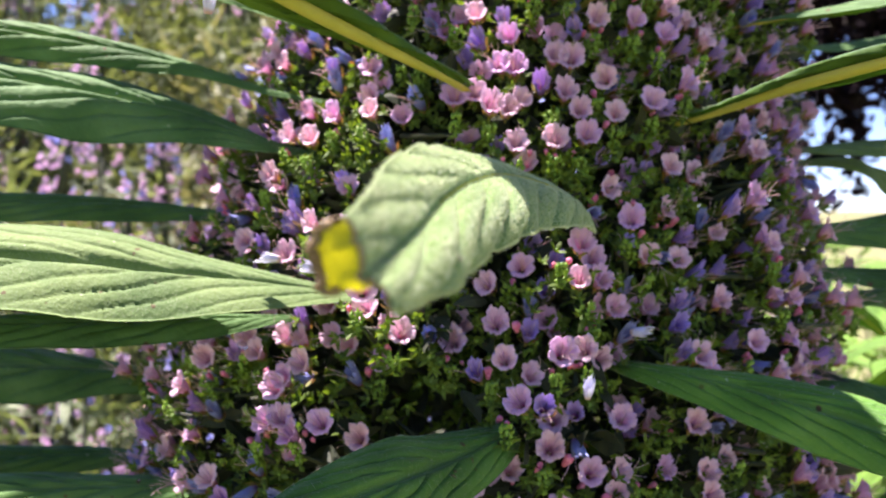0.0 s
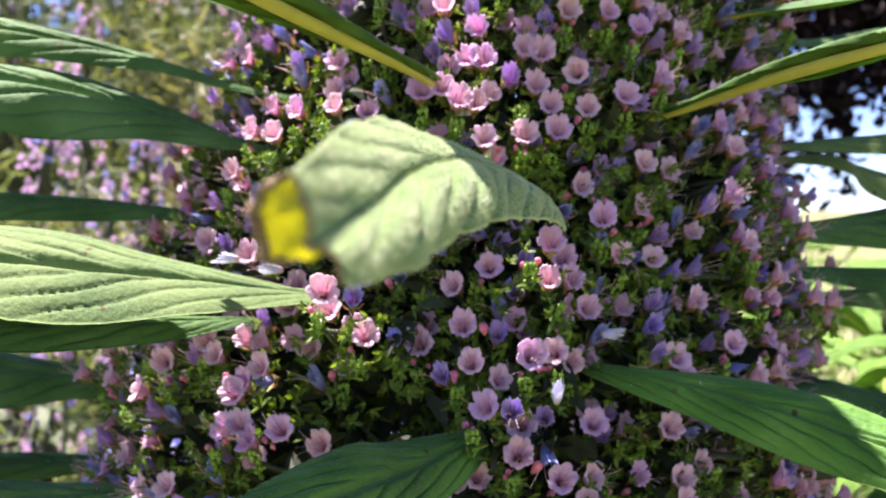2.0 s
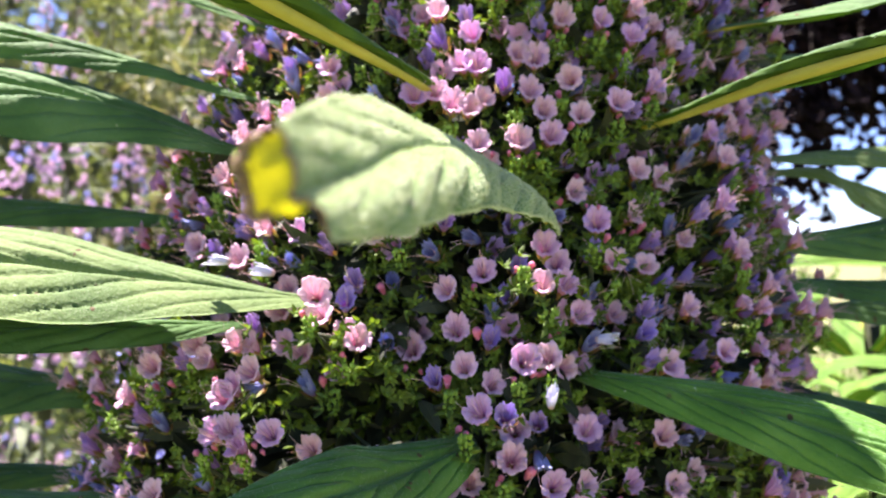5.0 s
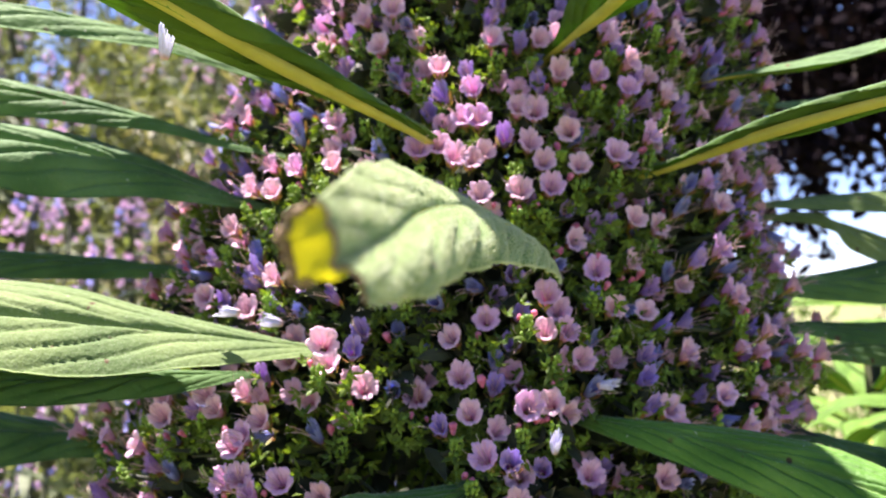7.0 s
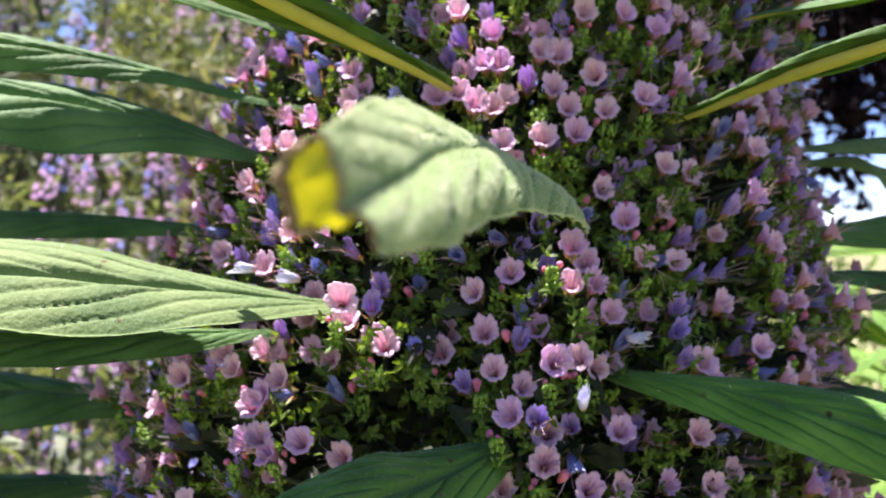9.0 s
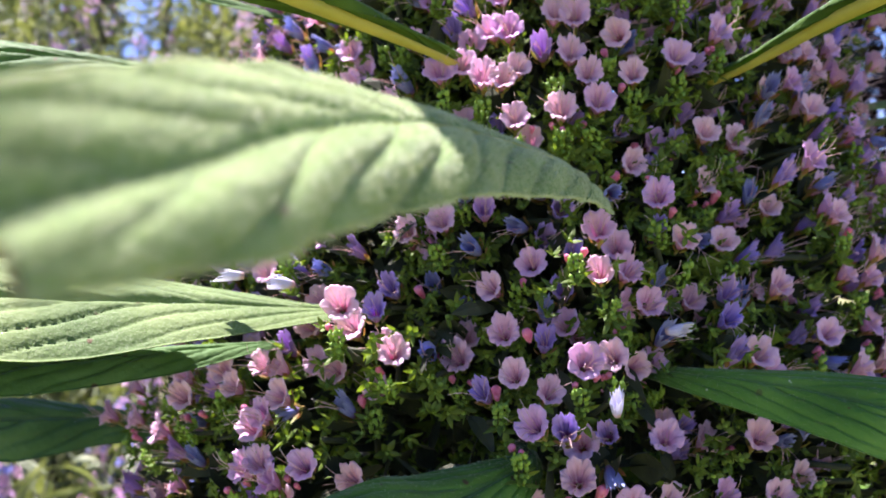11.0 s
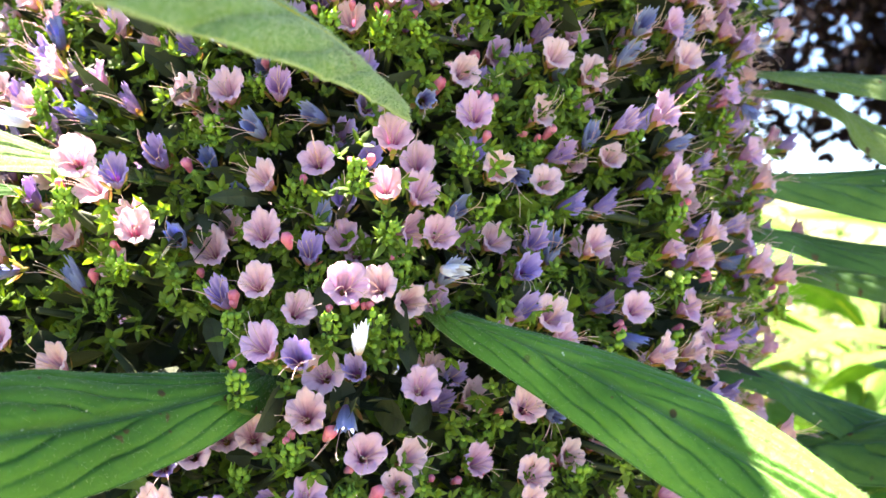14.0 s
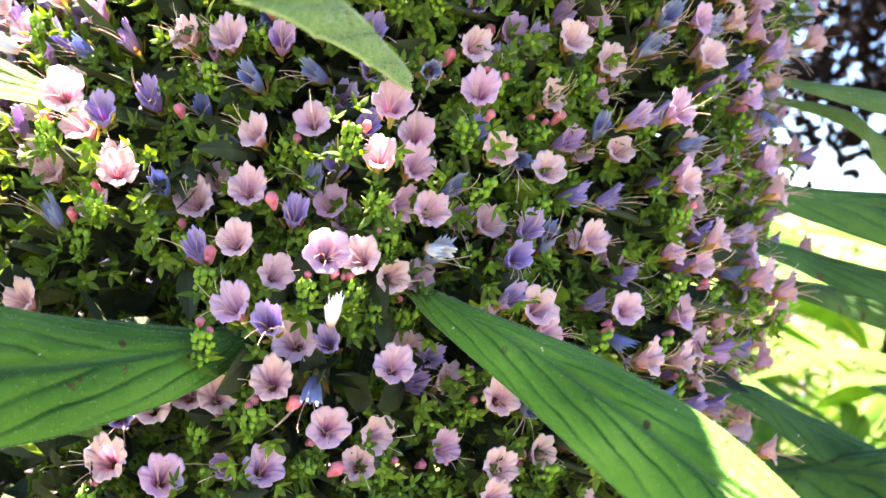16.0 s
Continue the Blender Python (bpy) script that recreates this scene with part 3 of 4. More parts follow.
tier(pink=((-71.4, 1.353, 0), (-61.4, 1.344, 0), (-49.3, 1.343, 0), (-44.9, 1.356, 0), (-28.3, 1.349, 0), (-27.2, 1.353, 0), (-24.9, 1.359, 0), (-15.7, 1.358, -23), (5.8, 1.348, 2), (20.1, 1.359, -21), (24.1, 1.359, -29), (49.2, 1.355, -41), (51.6, 1.349, -6), (60.0, 1.348, -14), (93.2, 1.347, -1),),
     violet=((-40.1, 1.359, -5), (-0.1, 1.358, -7), (9.1, 1.346, 2), (15.2, 1.340, -17),),
     blue=((-45.6, 1.346, -8), (-26.2, 1.351, -8), (-20.1, 1.353, -21), (49.2, 1.351, -10),),
     bud=((-17.4, 1.355, -21), (1.7, 1.359, -3),))
tier(pink=((-46.2, 1.364, 0), (-36.1, 1.367, 0), (-33.6, 1.362, 0), (-28.8, 1.369, 0), (-26.1, 1.369, 0), (-11.5, 1.371, -10), (-4.3, 1.366, -25), (-3.3, 1.373, -31), (2.3, 1.375, -10), (3.7, 1.363, -1), (10.7, 1.375, -23), (12.0, 1.364, -7), (13.1, 1.371, -30), (15.2, 1.365, -7), (18.1, 1.380, -14), (21.0, 1.380, -12), (30.3, 1.379, -24), (38.6, 1.370, -42), (46.0, 1.379, -29), (47.2, 1.363, -5), (49.5, 1.376, -22), (57.8, 1.363, -12), (58.2, 1.380, -9), (66.1, 1.379, -2), (72.1, 1.376, -1),),
     violet=((7.5, 1.372, -13), (26.6, 1.378, -25), (47.5, 1.362, -17),),
     blue=((-7.7, 1.369, -17), (23.8, 1.369, -16),),
     bud=((5.0, 1.375, -5),))
tier(pink=((-15.9, 1.389, 11), (0.2, 1.390, -12), (5.6, 1.397, -14), (13.4, 1.393, 0), (17.4, 1.392, -5), (34.2, 1.399, -14), (41.7, 1.381, -10), (52.6, 1.383, -6), (56.1, 1.390, -0),),
     violet=((-15.0, 1.392, -20), (-12.1, 1.387, 8),),
     blue=((-9.3, 1.392, -27), (-3.6, 1.384, -25), (7.7, 1.381, -20), (30.4, 1.399, -15),),
     bud=((-10.6, 1.391, -19),))
tier(pink=((-72.4, 1.417, 0), (-67.3, 1.411, 0), (-44.1, 1.407, 0), (-29.4, 1.415, 0), (-14.7, 1.412, -25), (-7.1, 1.414, -12), (12.7, 1.407, 8), (20.5, 1.416, 5), (25.9, 1.401, -7), (32.2, 1.420, -14), (42.5, 1.406, -27), (49.5, 1.405, 3), (64.5, 1.418, -16), (84.9, 1.404, -9),),
     violet=((-35.4, 1.419, -5), (57.0, 1.402, -25),),
     blue=((3.0, 1.410, -16), (15.6, 1.418, -2), (40.8, 1.416, -14), (53.4, 1.417, -7),),
     bud=((34.3, 1.416, -14),))
tier(pink=((-57.1, 1.427, 0), (-42.7, 1.437, 0), (20.6, 1.429, -14), (25.8, 1.437, -20), (32.0, 1.439, -9), (43.1, 1.426, -23), (43.3, 1.425, 10), (65.1, 1.439, -13),),
     violet=((28.5, 1.436, -16), (38.3, 1.421, 10),),
     bud=((18.1, 1.425, -17), (22.8, 1.436, -23),))
tier(pink=((-61.6, 1.452, 0), (-40.5, 1.455, 0), (-34.6, 1.453, 0), (2.8, 1.448, 0), (9.0, 1.449, 0), (14.1, 1.451, 0), (52.1, 1.452, -30), (54.3, 1.447, -9),),
     blue=((44.5, 1.455, -3),))
tier(pink=((-30.7, 1.463, 0), (-23.1, 1.464, 0), (-8.1, 1.468, 0), (-4.9, 1.470, 0), (-1.8, 1.464, 0), (0.9, 1.463, 0), (3.1, 1.467, 0), (10.3, 1.470, 0), (12.8, 1.462, 0), (17.0, 1.476, 0), (19.0, 1.461, 0), (26.1, 1.467, 0), (33.8, 1.476, 0),),
     violet=((6.3, 1.474, -5), (30.8, 1.464, -5),),
     blue=((-35.2, 1.480, -8),))
tier(pink=((-56.0, 1.491, 0), (-49.8, 1.492, 0), (-1.2, 1.482, 0), (-0.2, 1.495, 0), (1.3, 1.481, 0), (8.2, 1.486, 0), (11.0, 1.484, 0), (29.5, 1.498, 0), (39.5, 1.497, 0),),
     violet=((-35.8, 1.486, -5), (-5.9, 1.494, -5), (11.9, 1.499, -5), (36.0, 1.494, -5), (46.6, 1.494, -5),),
     blue=((63.9, 1.500, -8),))
tier(pink=((-18.9, 1.518, 0), (-6.5, 1.506, 0), (2.7, 1.519, 0), (11.6, 1.519, 0), (15.4, 1.503, 0), (15.5, 1.520, 0), (23.1, 1.504, 0), (30.6, 1.511, 0), (73.2, 1.514, 0),),
     violet=((-36.9, 1.513, -5), (-15.4, 1.507, -5), (-1.6, 1.504, -5), (8.3, 1.519, -5), (34.0, 1.504, -5),),
     blue=((-46.1, 1.503, -8), (-34.5, 1.504, -8), (-15.5, 1.501, -8), (56.4, 1.513, -8),))
tier(pink=((-33.2, 1.532, 0), (-23.6, 1.533, 0), (-17.6, 1.536, 0), (26.6, 1.523, 0), (44.3, 1.529, 0), (73.3, 1.528, 0),),
     violet=((-27.8, 1.528, -5), (55.7, 1.527, -5), (74.3, 1.539, -5),),
     blue=((-15.4, 1.529, -8), (31.4, 1.535, -8),))
tier(pink=((38.9, 1.540, 0), (62.3, 1.553, 0), (73.3, 1.558, 0), (73.4, 1.541, 0),),
     blue=((38.9, 1.544, -8),))

# a cyme of green buds below each open flower, where there is room
for angle, z, out in cymes:
    for side in (0, 1.6, -1.6, 3.2, -3.2):
        a, w = angle + side + rng.gauss(0, 0.5), z - 0.0125
        if apart_from(taken, a, w) > 0.0085 and apart_from(hung, a, w) > 0.011:
            hang_cluster(a, w, out - 0.004)
            break

# fading flowers and bracts deeper between the open ones
for k in range(1200):
    angle, z = rng.uniform(-88, 92), rng.uniform(1.27, 1.56)
    gap = apart_from(taken, angle, z)
    if gap > 0.0080 and apart_from(hung, angle, z) > 0.006 and not in_hollow(angle, z):
        bell(rng.choice(("pink", "violet", "pink", "violet", "blue", "pink")), angle, z, rng.uniform(-0.022, -0.010))
for k in range(260):
    angle, z = rng.choice((rng.uniform(-98, -60), rng.uniform(60, 100))), rng.uniform(1.30, 1.54)
    if apart_from(taken, angle, z) > 0.0105:
        bell(rng.choice(("pink", "pink", "violet", "blue")), angle, z, rng.uniform(-0.004, 0.008))
for k in range(90):
    angle, z = rng.uniform(-92, 95), rng.uniform(1.27, 1.56)
    if not in_hollow(angle, z) and apart_from(hung, angle, z) > 0.011 and apart_from(taken, angle, z) > 0.006:
        hang_cluster(angle, z, rng.uniform(-0.022, -0.012))
for k in range(900):
    angle, z = rng.uniform(-95, 97), rng.uniform(1.26, 1.57)
    if apart_from(starred, angle, z) > 0.0092 and apart_from(taken, angle, z) > 0.0045:
        starred.append((angle, z))
        tuft(angle, z, rng.uniform(-0.034, -0.015))


def core():
    """The stem with its inner mass of bracts, most coloured dark to deepen the shade behind the flowers."""
    zs = np.linspace(0, 2.0, 30)
    v, f = tube([axis_at(max(z, 1.0)).xy.to_tuple() + (z,) for z in zs], np.interp(zs, (0, 1, 2.0), (0.035, 0.03, 0.008)), 14)
    part("stem", mesh_of("stem", v, f, (STALK_AND_SHADE,)), spike)
    rnd = np.random.RandomState(5)
    heap = Heap()
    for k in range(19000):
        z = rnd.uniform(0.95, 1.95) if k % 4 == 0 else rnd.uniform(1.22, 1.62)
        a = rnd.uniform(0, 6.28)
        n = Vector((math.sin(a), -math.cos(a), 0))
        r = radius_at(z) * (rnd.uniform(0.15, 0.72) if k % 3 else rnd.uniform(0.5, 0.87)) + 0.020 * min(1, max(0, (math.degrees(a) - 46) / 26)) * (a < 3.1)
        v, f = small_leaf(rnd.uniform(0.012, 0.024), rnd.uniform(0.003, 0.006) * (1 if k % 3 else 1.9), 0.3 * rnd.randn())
        # nine in ten leaves take the dark colour, as painted inner shade
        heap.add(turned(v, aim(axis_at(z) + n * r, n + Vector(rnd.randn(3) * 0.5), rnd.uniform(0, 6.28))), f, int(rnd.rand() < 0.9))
    tagged(part("inner_bract_mass", heap.mesh("inner_bract_mass", (BRACT, STALK_AND_SHADE), False), spike), kind="stuff")
    heap = Heap()
    low, lf = [], []
    for t, r in ((0, 0.0013), (0.6, 0.0032), (1, 0.0062)):
        for q in range(10):
            w = 2 * math.pi * q / 10
            low.append((r * math.cos(w), r * math.sin(w), 0.0115 * t + (0.001 if q % 2 else 0) * t))
    lf = grid_faces(3, 10, closed=True)
    for k in range(4200):
        z, deg = rnd.uniform(0.95, 1.95), rnd.uniform(-180, 180)
        if 1.262 < z < 1.57 and -90 < deg < 94:
            continue
        # unseen right side drawn in above 1.57 to let sun reach leaves
        place, n = on_spike(deg, z, rnd.uniform(-0.02, 0.0) - (0.4 * min(0.12, max(0.0, z - 1.57)) if deg > 30 else 0.0))
        heap.add(turned(low, aim(place - n * 0.006, n + Vector((0, 0, 0.5)) + Vector(rnd.randn(3) * 0.25))), lf, int(rnd.choice((0, 0, 1, 2))))
        v, f = small_leaf(0.014, 0.006, 0.2)
        heap.add(turned(v, aim(place - n * 0.012, n + Vector(rnd.randn(3) * 0.5), rnd.uniform(0, 6.28))), f, 3)
    me = heap.mesh("far_side_flower_mass", (PINK, VIOLET, BLUE, BRACT))
    tagged(part("far_side_flower_mass", me, spike), kind="stuff")
    me.attributes.new("h", "FLOAT", "POINT").data.foreach_set("value", np.full(len(me.vertices), 0.8, dtype=np.float32))


core()


# ---- long leaves of the spike ----
def fur(ob, me, rows, cols, up, count, seed, tall=0.0014, thick=0.00006):
    """Short pale hairs over the upper side of a leaf and along its margins."""
    rnd = np.random.RandomState(seed)
    heap = Heap()
    flat = np.empty(len(me.vertices) * 3, dtype=np.float32)
    me.vertices.foreach_get("co", flat)
    at = flat.reshape(-1, 3)[: rows * cols].reshape(rows, cols, 3).astype(float)
    for k in range(count):
        i, j = rnd.uniform(0, rows - 1.1), rnd.uniform(0, cols - 1.1)
        if k % 4 == 0:
            j = rnd.choice((0.0, cols - 1.15))
        a, b = int(i), int(j)
        p = at[a, b] + (at[a + 1, b] - at[a, b]) * (i - a) + (at[a, b + 1] - at[a, b]) * (j - b)
        n = np.cross(at[a, b + 1] - at[a, b], at[a + 1, b] - at[a, b])
        n /= np.linalg.norm(n) + 1e-9
        if n @ (up[a] if up.ndim == 2 else up[a, b]) < 0:
            n = -n
        w = n + 0.45 * rnd.randn(3)
        w *= rnd.uniform(0.4, 1.0) * tall / np.linalg.norm(w)
        q = np.cross(w, rnd.randn(3))
        q *= thick / (np.linalg.norm(q) + 1e-12)
        heap.add([p + q, p - q, p + w], [(0, 1, 2)])
    tagged(part("hair", heap.mesh("hair", (HAIR,), False), ob), kind="stuff")


def long_leaf(points, width, rolls, rib=0.16, label="", hairs=0, **shape):
    """A leaf through world places, from its foot on the stem outwards, with its rib below."""
    local = [Vector(p) - FOOT for p in points]
    foot = local[0] + (axis_at(local[0].z - 0.012) - local[0]) * 0.35
    size = {"n": 260, "across": 69} if hairs else {"n": 160, "across": 41}
    me, middle = blade("leaf", [foot, *local], width, rolls, **size, **shape)
    ob = part("leaf", me, spike, label=label)
    if rib:
        part("midrib", midrib_mesh("midrib", middle, rib), ob)
    if hairs:
        fur(ob, me, 260, 69, middle[2], hairs, shape["seed"], 0.0009, 0.00004)
    return ob


long_leaf([(-0.063, 0.56, 1.511), (-0.13, 0.5, 1.528), (-0.217, 0.44, 1.531), (-0.30, 0.40, 1.52)], 0.034, (10, 25, 20), seed=1)
long_leaf([(0.008, 0.462, 1.472), (-0.042, 0.40, 1.491), (-0.085, 0.34, 1.507), (-0.13, 0.28, 1.512)], 0.044, (-5, -40, -44), seed=2, hairs=9000, fold=-0.3, rib=0.19, quilt=0.2, curl=0.74)
long_leaf([(-0.080, 0.515, 1.476), (-0.130, 0.505, 1.490), (-0.212, 0.48, 1.503), (-0.30, 0.455, 1.499)], 0.026, (10, 40, 60), seed=3, wave=0.12)
long_leaf([(-0.076, 0.51, 1.450), (-0.130, 0.49, 1.468), (-0.212, 0.46, 1.480), (-0.30, 0.43, 1.477)], 0.056, (15, 40, 40), seed=4, hairs=5000, veins=8, slant=3.0, quilt=0.12)
long_leaf([(-0.084, 0.55, 1.414), (-0.15, 0.54, 1.422), (-0.239, 0.52, 1.425), (-0.33, 0.50, 1.42)], 0.028, (10, 30, 30), seed=5)
long_leaf([(-0.039, 0.454, 1.386), (-0.095, 0.42, 1.396), (-0.164, 0.38, 1.405), (-0.25, 0.33, 1.40)], 0.062, (12, 30, 28), seed=6, hairs=9000, veins=9, quilt=0.09, slant=2.9, wave=0.03, fold=0.15, materials=(SUNLIT_HOARY_TOP, LEAF_UNDER))
long_leaf([(-0.077, 0.455, 1.375), (-0.116, 0.42, 1.377), (-0.162, 0.385, 1.379), (-0.195, 0.34, 1.376)], 0.024, (10, 30, 30), seed=7)
long_leaf([(-0.148, 0.56, 1.328), (-0.182, 0.55, 1.337), (-0.252, 0.52, 1.344), (-0.34, 0.49, 1.34)], 0.042, (10, 40, 40), seed=8)
long_leaf([(-0.160, 0.56, 1.290), (-0.208, 0.55, 1.292), (-0.281, 0.52, 1.295), (-0.36, 0.50, 1.29)], 0.028, (10, 30, 30), seed=9)
long_leaf([(-0.085, 0.48, 1.299), (-0.162, 0.48, 1.295), (-0.242, 0.46, 1.295), (-0.32, 0.44, 1.285)], 0.030, (10, 35, 35), seed=10)
long_leaf([(0.028, 0.431, 1.334), (0.008, 0.39, 1.332), (-0.012, 0.34, 1.336), (-0.05, 0.28, 1.334)], 0.034, (10, 50, 45), seed=11, hairs=5000, veins=8, slant=3.0, quilt=0.14, materials=(GREEN_TOP, LEAF_UNDER))
long_leaf([(0.165, 0.54, 1.513), (0.195, 0.53, 1.517), (0.248, 0.50, 1.525), (0.31, 0.47, 1.53)], 0.026, (0, -8, -8), seed=12)
long_leaf([(0.112, 0.49, 1.460), (0.139, 0.43, 1.467), (0.18, 0.37, 1.473), (0.225, 0.31, 1.47)], 0.030, (5, 42, 45), seed=13, hairs=9000, fold=-0.35, rib=0.24, quilt=0.2, curl=0.74)
long_leaf([(0.185, 0.62, 1.511), (0.222, 0.645, 1.515), (0.294, 0.66, 1.526), (0.378, 0.67, 1.526)], 0.024, (0, -10, -10), seed=14)
long_leaf([(0.197, 0.58, 1.452), (0.226, 0.58, 1.454), (0.286, 0.57, 1.455), (0.36, 0.56, 1.45)], 0.028, (0, -28, -30), seed=15, materials=(SUNLIT_HOARY_TOP, LEAF_UNDER))
long_leaf([(0.210, 0.60, 1.446), (0.237, 0.61, 1.438), (0.297, 0.62, 1.416), (0.35, 0.63, 1.39)], 0.032, (0, -35, -40), seed=16, materials=(SUNLIT_HOARY_TOP, LEAF_UNDER))
long_leaf([(0.172, 0.57, 1.408), (0.207, 0.57, 1.410), (0.28, 0.56, 1.416), (0.37, 0.55, 1.416)], 0.034, (-10, -40, -40), seed=17)
long_leaf([(0.188, 0.56, 1.388), (0.221, 0.57, 1.386), (0.284, 0.57, 1.384), (0.36, 0.57, 1.376)], 0.026, (-5, -30, -30), seed=18)
long_leaf([(0.214, 0.60, 1.372), (0.246, 0.62, 1.372), (0.328, 0.66, 1.375), (0.42, 0.70, 1.37)], 0.034, (-10, -35, -35), seed=19)
long_leaf([(0.192, 0.55, 1.333), (0.218, 0.55, 1.327), (0.276, 0.54, 1.314), (0.34, 0.53, 1.295)], 0.026, (-5, -30, -30), seed=20)
long_leaf([(0.082, 0.45, 1.356), (0.12, 0.42, 1.352), (0.165, 0.375, 1.341), (0.205, 0.33, 1.322)], 0.031, (-10, -36, -36), seed=21, hairs=5000, veins=8, slant=3.0, quilt=0.14, materials=(GREEN_TOP, LEAF_UNDER))
long_leaf([(0.205, 0.55, 1.306), (0.226, 0.54, 1.314), (0.273, 0.50, 1.335), (0.33, 0.46, 1.345)], 0.036, (-10, -40, -40), seed=22)
long_leaf([(0.070, 0.477, 1.515), (0.078, 0.42, 1.512), (0.101, 0.36, 1.522), (0.13, 0.29, 1.525)], 0.028, (0, 20, 25), seed=23, fold=-0.5, rib=0.26)

# unseen leaves added higher up the stem, to shade leaves and flowers below
long_leaf([(-0.075, 0.58, 1.625), (-0.16, 0.585, 1.645), (-0.28, 0.585, 1.655), (-0.43, 0.57, 1.645)], 0.072, (5, 5, 5), seed=24)
long_leaf([(-0.080, 0.62, 1.640), (-0.17, 0.63, 1.660), (-0.30, 0.64, 1.670), (-0.46, 0.65, 1.660)], 0.075, (0, 0, 0), seed=25)
long_leaf([(0.030, 0.535, 1.615), (0.012, 0.47, 1.640), (-0.010, 0.39, 1.655), (-0.022, 0.295, 1.655)], 0.080, (0, 0, 0), seed=26)
long_leaf([(0.060, 0.54, 1.615), (0.050, 0.50, 1.645), (0.055, 0.472, 1.660), (0.068, 0.448, 1.660)], 0.034, (0, 0, 0), seed=27)
long_leaf([(-0.030, 0.53, 1.620), (-0.060, 0.49, 1.645), (-0.09, 0.45, 1.660), (-0.125, 0.395, 1.66)], 0.055, (0, 0, 0), seed=28)


# ---- the leaf that reaches towards the viewer ----
REACH_FOOT = Vector((0.064, 0.437, 1.413))


# the midrib, from the foot to the blunt end, and for both halves of the blade: how wide, and the way each starts from the midrib and ends, in degrees
REACH_LINE = ((0.0585, 0.435, 1.4165), (0.0480, 0.379, 1.4262), (0.0322, 0.309, 1.4306), (0.0255, 0.264, 1.4294), (0.0212, 0.224, 1.4256), (0.0188, 0.190, 1.4196), (0.0160, 0.164, 1.4156))
REACH_HALVES = ((0.006, 0.010, 0.0115, 0.0110, 0.0100, 0.0095, 0.0102, 0.0108, 0.0078),
                (150, 150, 145, 140, 132, 122, 114, 108, 96), (230, 225, 217, 202, 182, 166, 152, 140, 118),
                (0.007, 0.0125, 0.0152, 0.0170, 0.0178, 0.0170, 0.0154, 0.0120, 0.006),
                (-35, -35, -33, -33, -28, -20, -15, -10, -15), (-85, -82, -78, -78, -82, -86, -98, -110, -100))


def reaching_leaf():
    """A leaf folded like a roof near its foot and opening towards its end, where the two halves part from a sunken midrib."""
    n, across = 240, 73
    line, length = smooth_line([Vector(p) - REACH_FOOT for p in REACH_LINE], n)
    tan = np.gradient(line, axis=0)
    tan /= np.linalg.norm(tan, axis=1)[:, None]
    high = np.array((0, 0, 1.0)) - tan * tan[:, 2:3]
    high /= np.linalg.norm(high, axis=1)[:, None]
    right = np.cross(high, tan)
    far_wide, far_start, far_end, near_wide, near_start, near_end = (np.array([np.interp(np.linspace(0, 1, n), np.linspace(0, 1, len(v)), v) for v in REACH_HALVES]))
    s = np.linspace(0, 1, n)
    half = (across - 1) // 2
    step = np.linspace(0, 1, half + 1)
    top = np.zeros((n, across, 3))
    normal = np.zeros((n, across, 3))
    vein = np.zeros((n, across))
    rib = np.zeros((n, across))
    rnd = np.random.RandomState(31)
    ph = rnd.rand(8) * 6.28
    for sign, wide, begin, finish in ((-1, far_wide, far_start, far_end), (1, near_wide, near_start, near_end)):
        at = np.zeros((n, 2))
        for k, a in enumerate(step):
            angle = np.radians(begin + (finish - begin) * a)
            way = np.stack((np.cos(angle), np.sin(angle)), 1)
            if k:
                at = at + way * (wide / half)[:, None]
            out = np.stack((-way[:, 1], way[:, 0]), 1) * sign
            phase = s * 10 - 2.0 * a ** 1.1 + 0.4 * (sign > 0) + 0.10 * np.sin(s * 17 + ph[0] + 3 * a) + 0.05 * np.sin(s * 41 + ph[1] - 5 * a)
            ridge = np.abs(np.sin(np.pi * phase))
            groove = np.exp(-(ridge / 0.20) ** 2) * min(1, 4 * a) * (1 - 0.55 * a ** 4)
            small = np.exp(-(np.sin(np.pi * (2.3 * phase + 5 * a)) / 0.35) ** 2) * min(1, 5 * a) * (1 - a ** 3)
            rise = wide * (0.065 * ridge ** 0.7 * min(1, 2.4 * a) - 0.045 * groove - 0.018 * small - 0.10 * math.exp(-(a / 0.07) ** 2) + 0.03 * a * np.sin(s * 23 + ph[2] + sign))
            j = half + sign * k
            normal[:, j] = right * out[:, :1] + high * out[:, 1:]
            top[:, j] = line + right * at[:, :1] + high * at[:, 1:] + normal[:, j] * rise[:, None]
            # mask of the shadow painted along the grooves
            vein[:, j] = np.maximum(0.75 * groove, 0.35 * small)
            rib[:, j] = math.exp(-(a / 0.05) ** 2)
    below = top - normal * 0.0006
    verts = np.concatenate((top.reshape(-1, 3), below.reshape(-1, 3)))
    o = n * across
    faces = grid_faces(n, across, flip=True) + grid_faces(n, across, o)
    slots = [0] * ((n - 1) * (across - 1)) + [1] * ((n - 1) * (across - 1))
    for i in range(n - 1):
        for j, swap in ((0, False), (across - 1, True)):
            p, q = i * across + j, (i + 1) * across + j
            faces.append((q, p, p + o, q + o)[::-1] if swap else (q, p, p + o, q + o))
            slots.append(0)
    for i, swap in ((0, True), (n - 1, False)):
        for j in range(across - 1):
            p, q = i * across + j, i * across + j + 1
            faces.append((p, p + o, q + o, q) if swap else (q, q + o, p + o, p))
            slots.append(2 if i else 0)
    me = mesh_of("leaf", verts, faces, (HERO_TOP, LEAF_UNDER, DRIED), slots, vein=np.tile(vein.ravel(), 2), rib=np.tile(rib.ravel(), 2))
